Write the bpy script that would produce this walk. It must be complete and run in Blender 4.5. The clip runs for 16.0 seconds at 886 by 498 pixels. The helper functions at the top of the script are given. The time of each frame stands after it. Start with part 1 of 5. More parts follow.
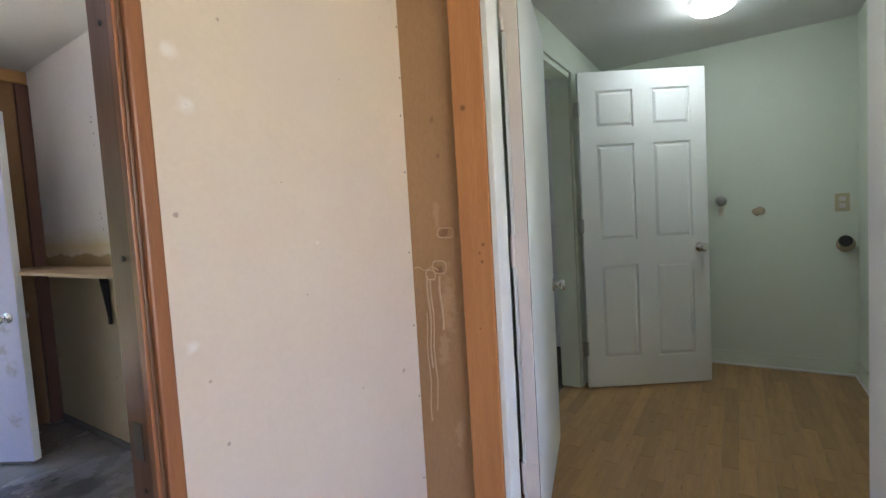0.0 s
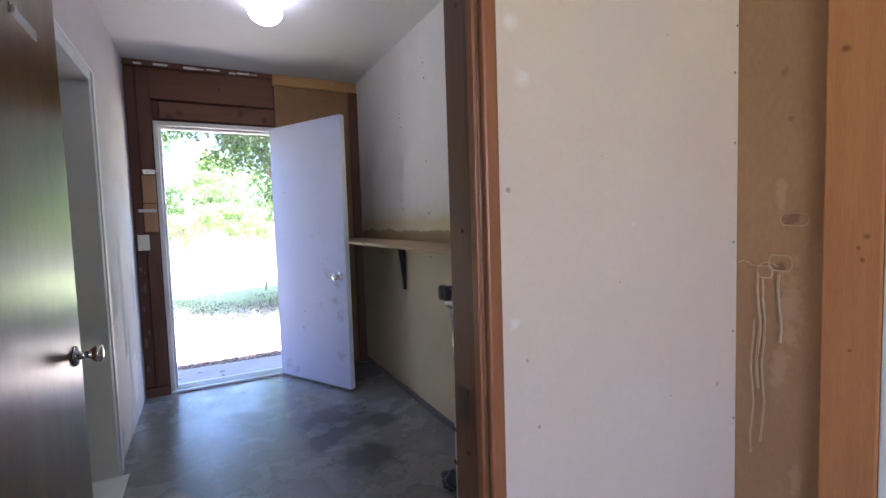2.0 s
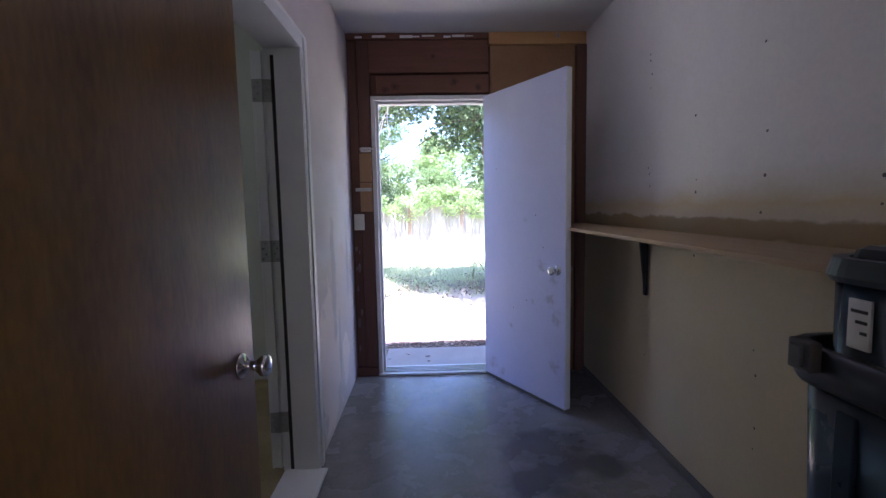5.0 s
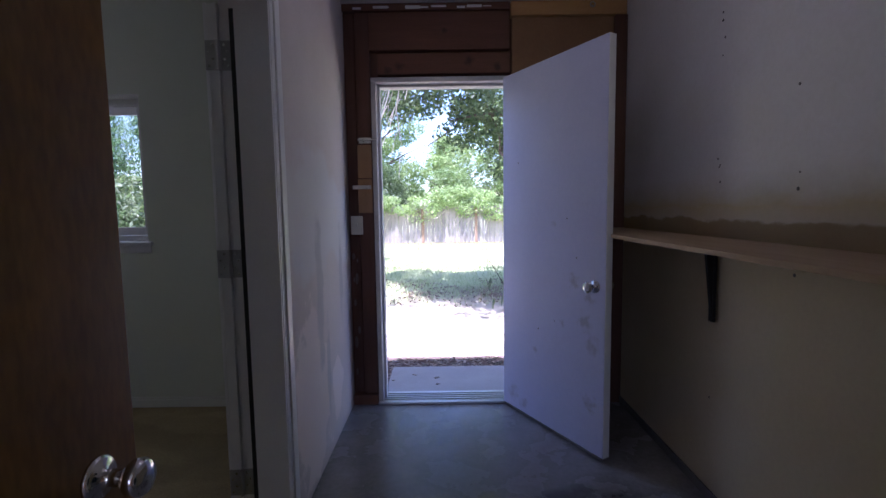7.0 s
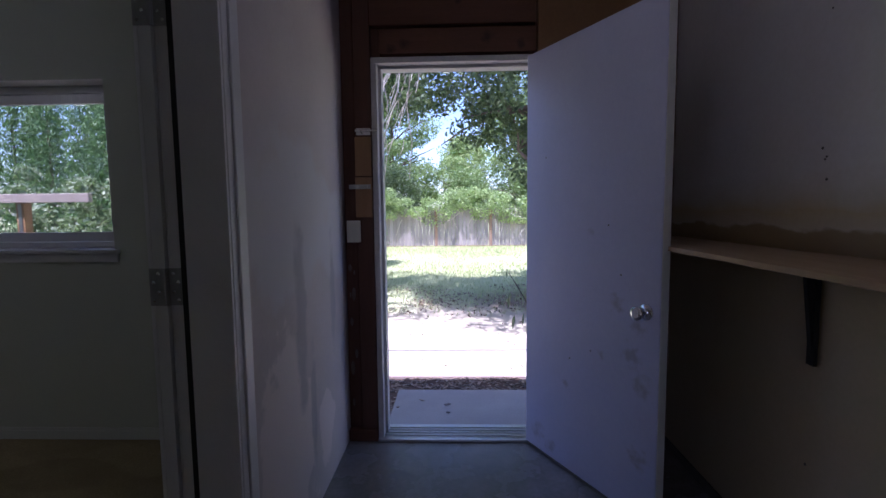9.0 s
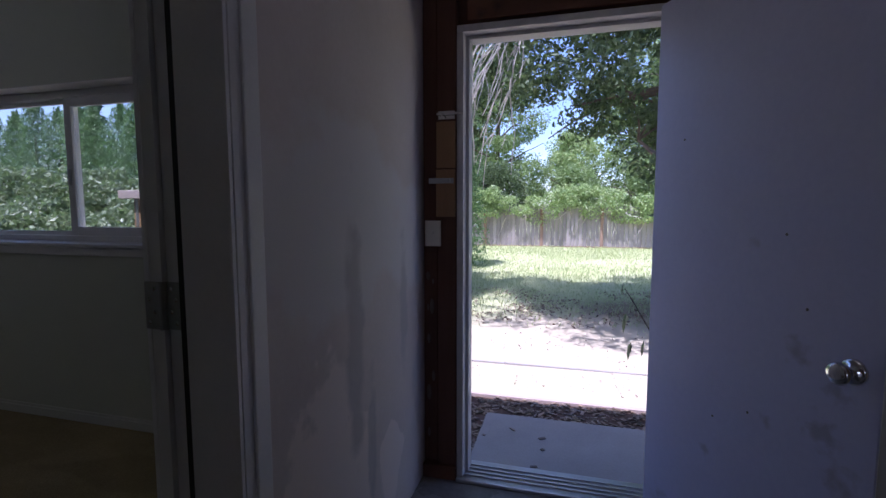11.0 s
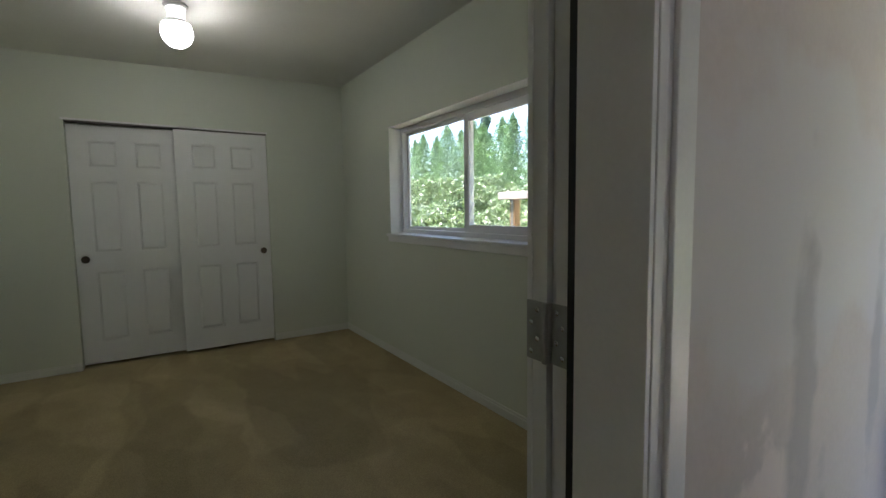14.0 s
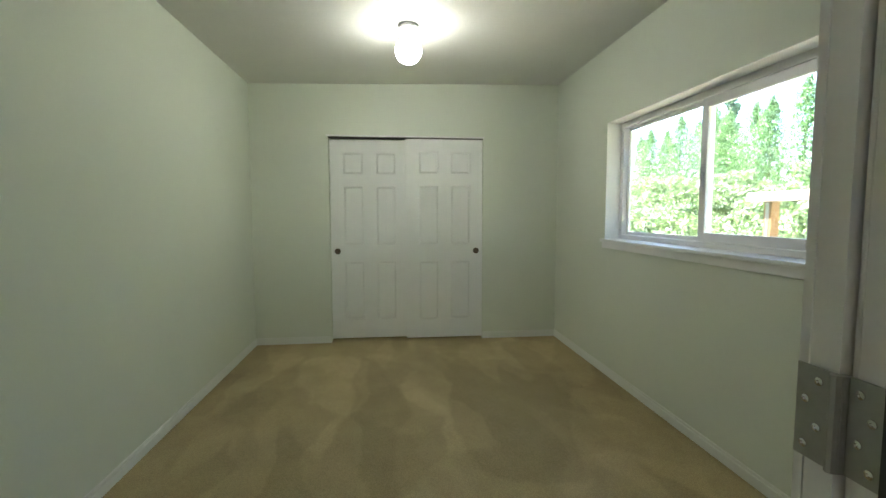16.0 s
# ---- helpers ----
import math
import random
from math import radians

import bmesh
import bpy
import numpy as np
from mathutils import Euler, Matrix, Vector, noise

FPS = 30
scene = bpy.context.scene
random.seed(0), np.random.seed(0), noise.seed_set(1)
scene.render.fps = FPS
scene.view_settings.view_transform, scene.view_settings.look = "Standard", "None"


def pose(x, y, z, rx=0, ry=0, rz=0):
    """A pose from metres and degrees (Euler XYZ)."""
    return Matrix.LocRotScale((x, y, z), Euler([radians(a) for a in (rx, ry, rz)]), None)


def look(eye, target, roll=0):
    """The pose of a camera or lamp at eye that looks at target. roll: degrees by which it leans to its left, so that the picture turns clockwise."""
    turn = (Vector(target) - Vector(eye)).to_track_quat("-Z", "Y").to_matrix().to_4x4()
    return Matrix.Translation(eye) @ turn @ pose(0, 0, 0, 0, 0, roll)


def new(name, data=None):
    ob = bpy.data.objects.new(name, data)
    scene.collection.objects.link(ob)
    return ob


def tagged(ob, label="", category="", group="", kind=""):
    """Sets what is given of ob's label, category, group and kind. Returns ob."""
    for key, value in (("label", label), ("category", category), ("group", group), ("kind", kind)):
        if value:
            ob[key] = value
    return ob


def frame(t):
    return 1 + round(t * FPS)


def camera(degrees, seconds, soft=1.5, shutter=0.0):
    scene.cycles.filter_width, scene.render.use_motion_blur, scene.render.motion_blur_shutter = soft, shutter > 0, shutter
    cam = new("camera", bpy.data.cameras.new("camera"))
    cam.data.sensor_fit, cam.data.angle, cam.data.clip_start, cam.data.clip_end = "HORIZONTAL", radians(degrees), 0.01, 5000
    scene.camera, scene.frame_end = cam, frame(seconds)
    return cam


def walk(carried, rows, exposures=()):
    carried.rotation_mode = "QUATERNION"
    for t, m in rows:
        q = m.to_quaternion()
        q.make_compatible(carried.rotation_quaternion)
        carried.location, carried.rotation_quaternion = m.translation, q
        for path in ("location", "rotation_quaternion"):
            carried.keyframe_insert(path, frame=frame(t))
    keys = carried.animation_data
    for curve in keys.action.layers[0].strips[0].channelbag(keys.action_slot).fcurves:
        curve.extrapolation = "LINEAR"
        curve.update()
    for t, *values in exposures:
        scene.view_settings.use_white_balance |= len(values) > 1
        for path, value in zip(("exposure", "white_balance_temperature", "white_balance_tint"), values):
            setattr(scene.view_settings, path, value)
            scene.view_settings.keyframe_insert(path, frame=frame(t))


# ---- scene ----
cam = camera(88.4, 16.0)
PATH = [
    (0, (0.207, 0.004, 1.271), (1.882, 1.092, 1.155), -3.4),
    (0.5, (0.186, 0.029, 1.277), (1.704, 1.326, 1.163), -2.9),
    (1, (0.166, 0.062, 1.276), (1.494, 1.554, 1.17), -1.8),
    (1.5, (0.158, 0.114, 1.275), (1.28, 1.766, 1.16), -1.3),
    (2, (0.15, 0.188, 1.262), (1.068, 1.96, 1.136), -1.8),
    (2.5, (0.151, 0.273, 1.256), (0.856, 2.139, 1.121), -1.8),
    (3, (0.148, 0.387, 1.261), (0.652, 2.317, 1.111), -1.7),
    (3.5, (0.154, 0.478, 1.263), (0.501, 2.442, 1.11), -1.7),
    (4, (0.182, 0.574, 1.261), (0.4, 2.555, 1.098), -1.5),
    (4.5, (0.22, 0.714, 1.266), (0.336, 2.703, 1.089), -1.2),
    (5, (0.248, 0.835, 1.265), (0.306, 2.825, 1.081), -1.1),
    (7.5, (0.279, 1.451, 1.262), (0.274, 3.444, 1.091), -0.8),
    (8, (0.261, 1.559, 1.263), (0.256, 3.553, 1.098), -0.6),
    (10.5, (0.342, 2.11, 1.281), (-0.011, 4.07, 1.102), -0.5),
    (11, (0.316, 2.207, 1.275), (-0.201, 4.131, 1.1), -0.1),
    (12, (0.299, 2.285, 1.294), (-0.679, 4.021, 1.12), -0.6),
    (12.5, (0.221, 2.345, 1.296), (-0.963, 3.948, 1.131), -0.6),
    (13, (0.146, 2.379, 1.292), (-1.212, 3.838, 1.125), -0.3),
    (13.5, (0.074, 2.413, 1.29), (-1.444, 3.701, 1.108), 0.1),
    (14, (0.032, 2.422, 1.278), (-1.641, 3.504, 1.107), -0.8),
    (14.5, (0.004, 2.466, 1.294), (-1.804, 3.306, 1.134), -0.7),
    (15, (-0.039, 2.489, 1.292), (-1.938, 3.095, 1.14), -0.8),
    (15.5, (-0.056, 2.502, 1.287), (-2.009, 2.904, 1.134), -0.1),
    (16, (-0.095, 2.519, 1.285), (-2.077, 2.74, 1.129), -0.1),
]
EXPOSURES = [(0.0, 3.88, 5750, 21), (1.0, 3.88, 5550, 24), (2.0, 3.55, 5350, 27), (3.0, 3.22, 5250, 30), (4.0, 3.02, 5200, 33), (5.0, 2.72, 5200, 36), (7.5, 1.8, 5200, 38), (11.0, 0.86, 5250, 36), (12.5, 1.04, 5450, 30),
             (13.0, 1.42, 5750, 24), (13.5, 2.05, 5900, 20), (14.0, 2.75, 5950, 17), (14.5, 3.25, 5950, 13), (15.5, 3.75, 6050, 9), (16.0, 4.02, 6100, 8)]
walk(cam, [(t, look(eye, target, roll)) for t, eye, target, roll in PATH], EXPOSURES)

# ---- world, sun and large lights ----
SUN_ELEV, SUN_AZ = 70.0, 200.0      # degrees; azimuth clockwise from +y
world = bpy.data.worlds.new("World")
scene.world = world
world.use_nodes = True
wn = world.node_tree.nodes
sky = wn.new("ShaderNodeTexSky")
sky.sky_type = "NISHITA"
sky.sun_disc = False
sky.sun_elevation = radians(SUN_ELEV)
sky.sun_rotation = radians(SUN_AZ)
world.node_tree.links.new(sky.outputs[0], wn["Background"].inputs[0])
wn["Background"].inputs[1].default_value = 0.15
sun = new("sun", bpy.data.lights.new("sun", "SUN"))
sun.data.energy, sun.data.angle, sun.data.color = 5.0, radians(0.6), (1.0, 0.95, 0.87)
sa, se = radians(SUN_AZ), radians(SUN_ELEV)
sun_dir = Vector((math.sin(sa) * math.cos(se), math.cos(sa) * math.cos(se), math.sin(se)))
sun.matrix_world = look(sun_dir * 30, (0, 0, 0))


def area_lamp(name, eye, target, watts, w, h, colour):
    lamp = new(name, bpy.data.lights.new(name, "AREA"))
    lamp.data.energy, lamp.data.shape, lamp.data.size, lamp.data.size_y, lamp.data.color = watts, "RECTANGLE", w, h, colour
    lamp.matrix_world = look(eye, target)
    return lamp


BED_LAMP, HALL_LAMP, CORR_LAMP = (-3.25, 2.64), (3.17, 0.10), (0.50, 2.86)
# unseen fill light added behind the walker to brighten the entry room
area_lamp("entry_fill_light", (-0.6, -3.0, 1.5), (0.3, 1.0, 1.2), 2.05, 1.6, 1.2, (1.0, 0.95, 0.88))

# ---- materials ----


def mat(name, a, b=None, rough=0.6, metal=0.0, scale=4.0, fine=60.0, bump=0.1, amount=0.5, fine_amount=0.25, stretch=(1, 1, 1), spec=0.5, coat=0.0, per_piece=0.0, rough_var=0.1):
    m = bpy.data.materials.new(name)
    m.use_nodes = True
    nt, L = m.node_tree, m.node_tree.links
    bs = nt.nodes["Principled BSDF"]
    b = b or tuple(c * 0.8 for c in a)
    tc = nt.nodes.new("ShaderNodeTexCoord")
    mp = nt.nodes.new("ShaderNodeMapping")
    mp.inputs["Scale"].default_value = stretch
    L.new(tc.outputs["Object"], mp.inputs["Vector"])
    n1 = nt.nodes.new("ShaderNodeTexNoise")
    n1.inputs["Scale"].default_value, n1.inputs["Detail"].default_value, n1.inputs["Roughness"].default_value = scale, 6, 0.6
    n2 = nt.nodes.new("ShaderNodeTexNoise")
    n2.inputs["Scale"].default_value, n2.inputs["Detail"].default_value = fine, 4
    for n in (n1, n2):
        L.new(mp.outputs[0], n.inputs["Vector"])
    r1 = nt.nodes.new("ShaderNodeMapRange")
    r1.inputs["From Min"].default_value, r1.inputs["From Max"].default_value = 0.3, 0.7
    r1.inputs["To Max"].default_value = amount
    L.new(n1.outputs[0], r1.inputs["Value"])
    r2 = nt.nodes.new("ShaderNodeMapRange")
    r2.inputs["From Min"].default_value, r2.inputs["From Max"].default_value = 0.35, 0.65
    r2.inputs["To Max"].default_value = fine_amount
    L.new(n2.outputs[0], r2.inputs["Value"])
    ad = nt.nodes.new("ShaderNodeMath")
    ad.operation, ad.use_clamp = "ADD", True
    L.new(r1.outputs[0], ad.inputs[0])
    L.new(r2.outputs[0], ad.inputs[1])
    mx = nt.nodes.new("ShaderNodeMix")
    mx.data_type = "RGBA"
    mx.inputs[6].default_value, mx.inputs[7].default_value = (*a, 1), (*b, 1)
    L.new(ad.outputs[0], mx.inputs[0])
    out = mx.outputs[2]
    if per_piece:
        oi = nt.nodes.new("ShaderNodeObjectInfo")
        rr = nt.nodes.new("ShaderNodeMapRange")
        rr.inputs["To Min"].default_value, rr.inputs["To Max"].default_value = 1 - per_piece, 1 + per_piece
        L.new(oi.outputs["Random"], rr.inputs["Value"])
        vm = nt.nodes.new("ShaderNodeVectorMath")
        vm.operation = "SCALE"
        L.new(out, vm.inputs[0])
        L.new(rr.outputs[0], vm.inputs["Scale"])
        out = vm.outputs[0]
    L.new(out, bs.inputs["Base Color"])
    rv = nt.nodes.new("ShaderNodeMapRange")
    rv.inputs["To Min"].default_value, rv.inputs["To Max"].default_value = max(0.03, rough - rough_var), min(1, rough + rough_var)
    L.new(n1.outputs[0], rv.inputs["Value"])
    L.new(rv.outputs[0], bs.inputs["Roughness"])
    bs.inputs["Metallic"].default_value = metal
    bs.inputs["Specular IOR Level"].default_value = spec
    bs.inputs["Coat Weight"].default_value = coat
    if bump:
        bp = nt.nodes.new("ShaderNodeBump")
        bp.inputs["Strength"].default_value, bp.inputs["Distance"].default_value = bump, 0.004
        L.new(n2.outputs[0], bp.inputs["Height"])
        L.new(bp.outputs[0], bs.inputs["Normal"])
    return m


def blot(m, spots, colour, soft=0.35, wobble=0.35, nscale=5.0, axes=(1, 1, 1)):
    """Stains of their own shape on a material: spots of (x, y, z, radius) in object space."""
    nt, L = m.node_tree, m.node_tree.links
    bs = nt.nodes["Principled BSDF"]
    tc = nt.nodes.new("ShaderNodeTexCoord")
    nz = nt.nodes.new("ShaderNodeTexNoise")
    nz.inputs["Scale"].default_value, nz.inputs["Detail"].default_value = nscale, 5
    L.new(tc.outputs["Object"], nz.inputs["Vector"])
    total = None
    for x, y, z, r in spots:
        d = nt.nodes.new("ShaderNodeVectorMath")
        d.operation = "SUBTRACT"
        d.inputs[1].default_value = (x, y, z)
        L.new(tc.outputs["Object"], d.inputs[0])
        sc = nt.nodes.new("ShaderNodeVectorMath")
        sc.operation = "MULTIPLY"
        sc.inputs[1].default_value = axes
        L.new(d.outputs[0], sc.inputs[0])
        ln = nt.nodes.new("ShaderNodeVectorMath")
        ln.operation = "LENGTH"
        L.new(sc.outputs[0], ln.inputs[0])
        wob = nt.nodes.new("ShaderNodeMath")
        wob.operation = "MULTIPLY_ADD"
        wob.inputs[1].default_value, wob.inputs[2].default_value = wobble * 2 * r, -wobble * r
        L.new(nz.outputs[0], wob.inputs[0])
        add = nt.nodes.new("ShaderNodeMath")
        L.new(ln.outputs["Value"], add.inputs[0])
        L.new(wob.outputs[0], add.inputs[1])
        mr = nt.nodes.new("ShaderNodeMapRange")
        mr.inputs["From Min"].default_value, mr.inputs["From Max"].default_value = r, r * (1 - soft)
        L.new(add.outputs[0], mr.inputs["Value"])
        if total is None:
            total = mr.outputs[0]
        else:
            mm = nt.nodes.new("ShaderNodeMath")
            mm.operation = "MAXIMUM"
            L.new(total, mm.inputs[0])
            L.new(mr.outputs[0], mm.inputs[1])
            total = mm.outputs[0]
    old = bs.inputs["Base Color"].links[0].from_socket
    mx = nt.nodes.new("ShaderNodeMix")
    mx.data_type = "RGBA"
    L.new(total, mx.inputs[0])
    L.new(old, mx.inputs[6])
    mx.inputs[7].default_value = (*colour, 1)
    mul = nt.nodes.new("ShaderNodeMath")
    mul.operation = "MULTIPLY"
    mul.inputs[1].default_value = 0.75
    L.new(total, mul.inputs[0])
    L.new(mul.outputs[0], mx.inputs[0])
    L.new(mx.outputs[2], bs.inputs["Base Color"])
    return m


def glow(name, colour, strength):
    m = bpy.data.materials.new(name)
    m.use_nodes = True
    bs = m.node_tree.nodes["Principled BSDF"]
    bs.inputs["Base Color"].default_value = (0.8, 0.8, 0.8, 1)
    bs.inputs["Emission Color"].default_value = (*colour, 1)
    bs.inputs["Emission Strength"].default_value = strength
    return m


XL0 = -0.32
M_PINK = mat("cream_pink_panel", (0.71, 0.60, 0.495), (0.64, 0.525, 0.42), 0.55, scale=2.6, fine=90, bump=0.06, amount=0.5)
M_PLY = mat("raw_particle_board", (0.42, 0.25, 0.12), (0.30, 0.17, 0.08), 0.75, scale=3, fine=120, bump=0.15, stretch=(1, 1, 0.5))
M_HARD = mat("dark_hardboard", (0.29, 0.16, 0.068), (0.19, 0.10, 0.045), 0.75, scale=3, fine=120, bump=0.15)
M_FIR = mat("orange_fir_stud", (0.55, 0.25, 0.085), (0.38, 0.15, 0.05), 0.55, scale=5, fine=70, bump=0.12, stretch=(6, 6, 0.5))
M_JAMB = mat("dark_stained_jamb", (0.17, 0.075, 0.030), (0.08, 0.033, 0.014), 0.45, scale=5, fine=80, bump=0.08, stretch=(8, 8, 0.5))
M_CASE = mat("red_brown_casing", (0.31, 0.125, 0.05), (0.19, 0.072, 0.03), 0.4, scale=5, fine=80, bump=0.06, stretch=(8, 8, 0.5))
M_DARKDOOR = mat("dark_varnished_door", (0.30, 0.165, 0.036), (0.12, 0.060, 0.014), 0.28, scale=2.6, fine=46, bump=0.02, fine_amount=0.26, amount=0.75, stretch=(2.2, 2.2, 0.6), coat=0.0, spec=0.5, rough_var=0.0)
M_WHITE = mat("white_trim_paint", (0.80, 0.80, 0.79), (0.72, 0.72, 0.71), 0.4, scale=6, fine=120, bump=0.04)
M_DOORW = mat("white_door_paint", (0.80, 0.81, 0.79), (0.74, 0.76, 0.73), 0.45, scale=4, fine=150, bump=0.05)
M_WALLW = mat("patched_drywall_paint", (0.645, 0.585, 0.56), (0.56, 0.50, 0.475), 0.75, scale=2.2, fine=70, bump=0.06, amount=0.7)
M_WALLR = mat("old_white_wallboard", (0.72, 0.71, 0.70), (0.62, 0.60, 0.57), 0.65, scale=2.0, fine=60, bump=0.06, amount=0.7)
M_WALLG = mat("sage_white_paint", (0.655, 0.69, 0.59), (0.62, 0.655, 0.555), 0.6, scale=1.5, fine=90, bump=0.08)
M_HALL = mat("pale_green_paint", (0.67, 0.72, 0.62), (0.63, 0.68, 0.57), 0.6, scale=1.5, fine=90, bump=0.06)
M_CEIL = mat("ceiling_white", (0.72, 0.71, 0.69), (0.66, 0.65, 0.62), 0.7, scale=2, fine=45, bump=0.2)
M_CEILB = mat("ceiling_orange_peel", (0.70, 0.70, 0.65), (0.64, 0.64, 0.59), 0.6, scale=2, fine=55, bump=0.45)
M_CONC = mat("worn_concrete", (0.34, 0.325, 0.31), (0.18, 0.17, 0.16), 0.26, scale=3.4, fine=45, bump=0.10, amount=0.9, rough_var=0.2)
M_SLAB = mat("pale_concrete_slab", (0.36, 0.34, 0.32), (0.24, 0.225, 0.21), 0.8, scale=3, fine=80, bump=0.2)
M_CARPET = mat("beige_carpet", (0.44, 0.37, 0.215), (0.25, 0.207, 0.115), 0.95, scale=4.5, fine=190, bump=1.0, amount=0.25, fine_amount=0.55, spec=0.1)
M_LAM = mat("oak_laminate", (0.44, 0.26, 0.105), (0.27, 0.15, 0.055), 0.30, scale=6, fine=40, bump=0.03, stretch=(0.7, 6, 1), per_piece=0.17)
M_BEAM = mat("dark_old_beam", (0.16, 0.066, 0.034), (0.09, 0.037, 0.02), 0.7, scale=4, fine=50, bump=0.25, stretch=(0.6, 6, 6))
M_BEAMV = mat("dark_old_stud", (0.13, 0.055, 0.032), (0.07, 0.030, 0.018), 0.7, scale=4, fine=50, bump=0.25, stretch=(6, 6, 0.6))
M_PINE = mat("yellow_pine_board", (0.52, 0.30, 0.11), (0.42, 0.22, 0.07), 0.6, scale=4, fine=60, bump=0.12, stretch=(0.7, 6, 6))
M_ALU = mat("bare_aluminium", (0.62, 0.62, 0.62), (0.5, 0.5, 0.5), 0.35, metal=0.9, scale=5, fine=80, bump=0.02)
M_CHROME = mat("polished_chrome", (0.75, 0.74, 0.72), (0.68, 0.67, 0.65), 0.14, metal=1.0, bump=0.0, rough_var=0.05)
M_STEEL = mat("satin_steel_hinge", (0.42, 0.42, 0.40), (0.34, 0.34, 0.32), 0.4, metal=0.9, fine=100, bump=0.03)
M_BRONZE = mat("dark_bronze_pull", (0.13, 0.10, 0.07), (0.09, 0.07, 0.05), 0.35, metal=0.8, bump=0.02)
M_BRASS = mat("dull_brass_hinge", (0.16, 0.14, 0.09), (0.10, 0.09, 0.06), 0.5, metal=0.6, fine=90, bump=0.1)
M_SHELF = mat("bare_plywood_shelf", (0.46, 0.33, 0.19), (0.36, 0.25, 0.14), 0.65, scale=4, fine=60, bump=0.1, stretch=(6, 0.7, 6))
M_PLASTER = mat("crumbled_plaster", (0.24, 0.19, 0.16), (0.15, 0.11, 0.09), 0.9, bump=0.3)
M_SKIRT = mat("sage_white_skirting", (0.74, 0.76, 0.70), (0.68, 0.70, 0.64), 0.45, bump=0.04)
M_BLOCK = mat("aged_wood_block", (0.36, 0.21, 0.10), (0.27, 0.15, 0.07), 0.7, scale=4, fine=60, bump=0.15, stretch=(6, 6, 0.7))
M_BLACK = mat("black_rubber", (0.015, 0.015, 0.016), (0.025, 0.025, 0.026), 0.55, bump=0.05)
M_IVORY = mat("ivory_plastic", (0.70, 0.67, 0.56), (0.66, 0.63, 0.52), 0.35, bump=0.0)
M_VINYL = mat("white_vinyl", (0.80, 0.80, 0.80), (0.76, 0.76, 0.77), 0.3, bump=0.02)
M_FRAME = mat("grey_white_frame_paint", (0.60, 0.58, 0.58), (0.46, 0.44, 0.44), 0.5, scale=8, fine=60, bump=0.1)
M_TEAL = mat("dark_teal_plastic", (0.020, 0.046, 0.060), (0.015, 0.036, 0.048), 0.25, bump=0.03)
M_BLUE = mat("slate_blue_plastic", (0.020, 0.040, 0.064), (0.016, 0.032, 0.052), 0.3, bump=0.03)
M_LIDB = mat("black_plastic_lid", (0.016, 0.018, 0.020), (0.010, 0.012, 0.014), 0.35, bump=0.03)
M_BOX = mat("white_card_box", (0.66, 0.63, 0.58), (0.58, 0.55, 0.50), 0.7, bump=0.06)
M_LABEL = mat("white_paper_label", (0.80, 0.80, 0.78), (0.74, 0.74, 0.72), 0.5, bump=0.0)
M_BASE = mat("grey_footing", (0.16, 0.15, 0.14), (0.11, 0.10, 0.095), 0.8, bump=0.2)
M_GLOBE = glow("lit_opal_glass", (1.0, 0.96, 0.85), 5.4)
M_GLOBEG = glow("lit_opal_dome", (0.91, 1.0, 0.86), 2.9)
M_GLOBEC = glow("lit_round_glass", (1.0, 0.97, 0.95), 1.35)

blot(M_PINK, [(0.786, 0.905, 1.720, 0.006), (0.704, 0.905, 1.531, 0.004), (1.125, 0.905, 1.675, 0.004), (0.912, 0.905, 1.388, 0.003), (1.136, 0.905, 0.816, 0.004), (0.730, 0.905, 0.836, 0.005), (0.703, 0.905, 0.978, 0.005), (0.665, 0.905, 1.315, 0.006), (1.324, 0.905, 0.809, 0.008), (0.964, 0.905, 1.112, 0.003)], (0.30, 0.21, 0.16), 0.7, 0.8, 60.0)
blot(M_PINK, [(0.678, 0.905, 1.630, 0.02), (0.699, 0.905, 1.527, 0.022), (1.008, 0.905, 1.239, 0.006), (0.672, 0.905, 1.055, 0.015)], (0.80, 0.74, 0.70), 0.8, 1.0, 30.0)
blot(M_PINK, [(0.80, 0.905, 0.45, 0.30), (1.2, 0.905, 0.2, 0.35), (1.05, 0.905, 1.75, 0.22)], (0.66, 0.555, 0.485), 0.7, 1.2, 4.0)
blot(M_PLY, [(1.405, 0.775, 1.02, 0.05), (1.405, 0.80, 0.86, 0.03), (1.405, 0.76, 0.6, 0.03), (1.405, 0.80, 1.30, 0.02)], (0.47, 0.305, 0.165), 0.6, 1.5, 38.0, (1, 1.6, 0.45))
blot(M_PLY, [(1.405, 0.777, 1.24, 0.022), (1.405, 0.80, 1.59, 0.014), (1.405, 0.78, 1.48, 0.010), (1.405, 0.80, 1.12, 0.016)], (0.20, 0.10, 0.05), 0.7, 1.2, 40.0)
blot(M_FIR, [(1.38, 0.669, 1.60, 0.013), (1.38, 0.626, 1.20, 0.008), (1.38, 0.640, 1.175, 0.006), (1.38, 0.632, 1.15, 0.006), (1.38, 0.65, 0.95, 0.005)], (0.12, 0.045, 0.016), 0.8, 0.8, 50.0)
blot(M_WALLW, [(XL0, 3.33, 0.40, 0.34), (XL0, 3.80, 0.30, 0.14)], (0.80, 0.71, 0.67), 0.12, 0.9, 7.0, (1, 1.1, 0.8))
blot(M_WALLW, [(XL0, 3.5, 1.25, 0.42), (XL0, 4.1, 1.15, 0.30)], (0.64, 0.625, 0.63), 0.2, 0.5, 5.0, (1, 0.8, 1.3))
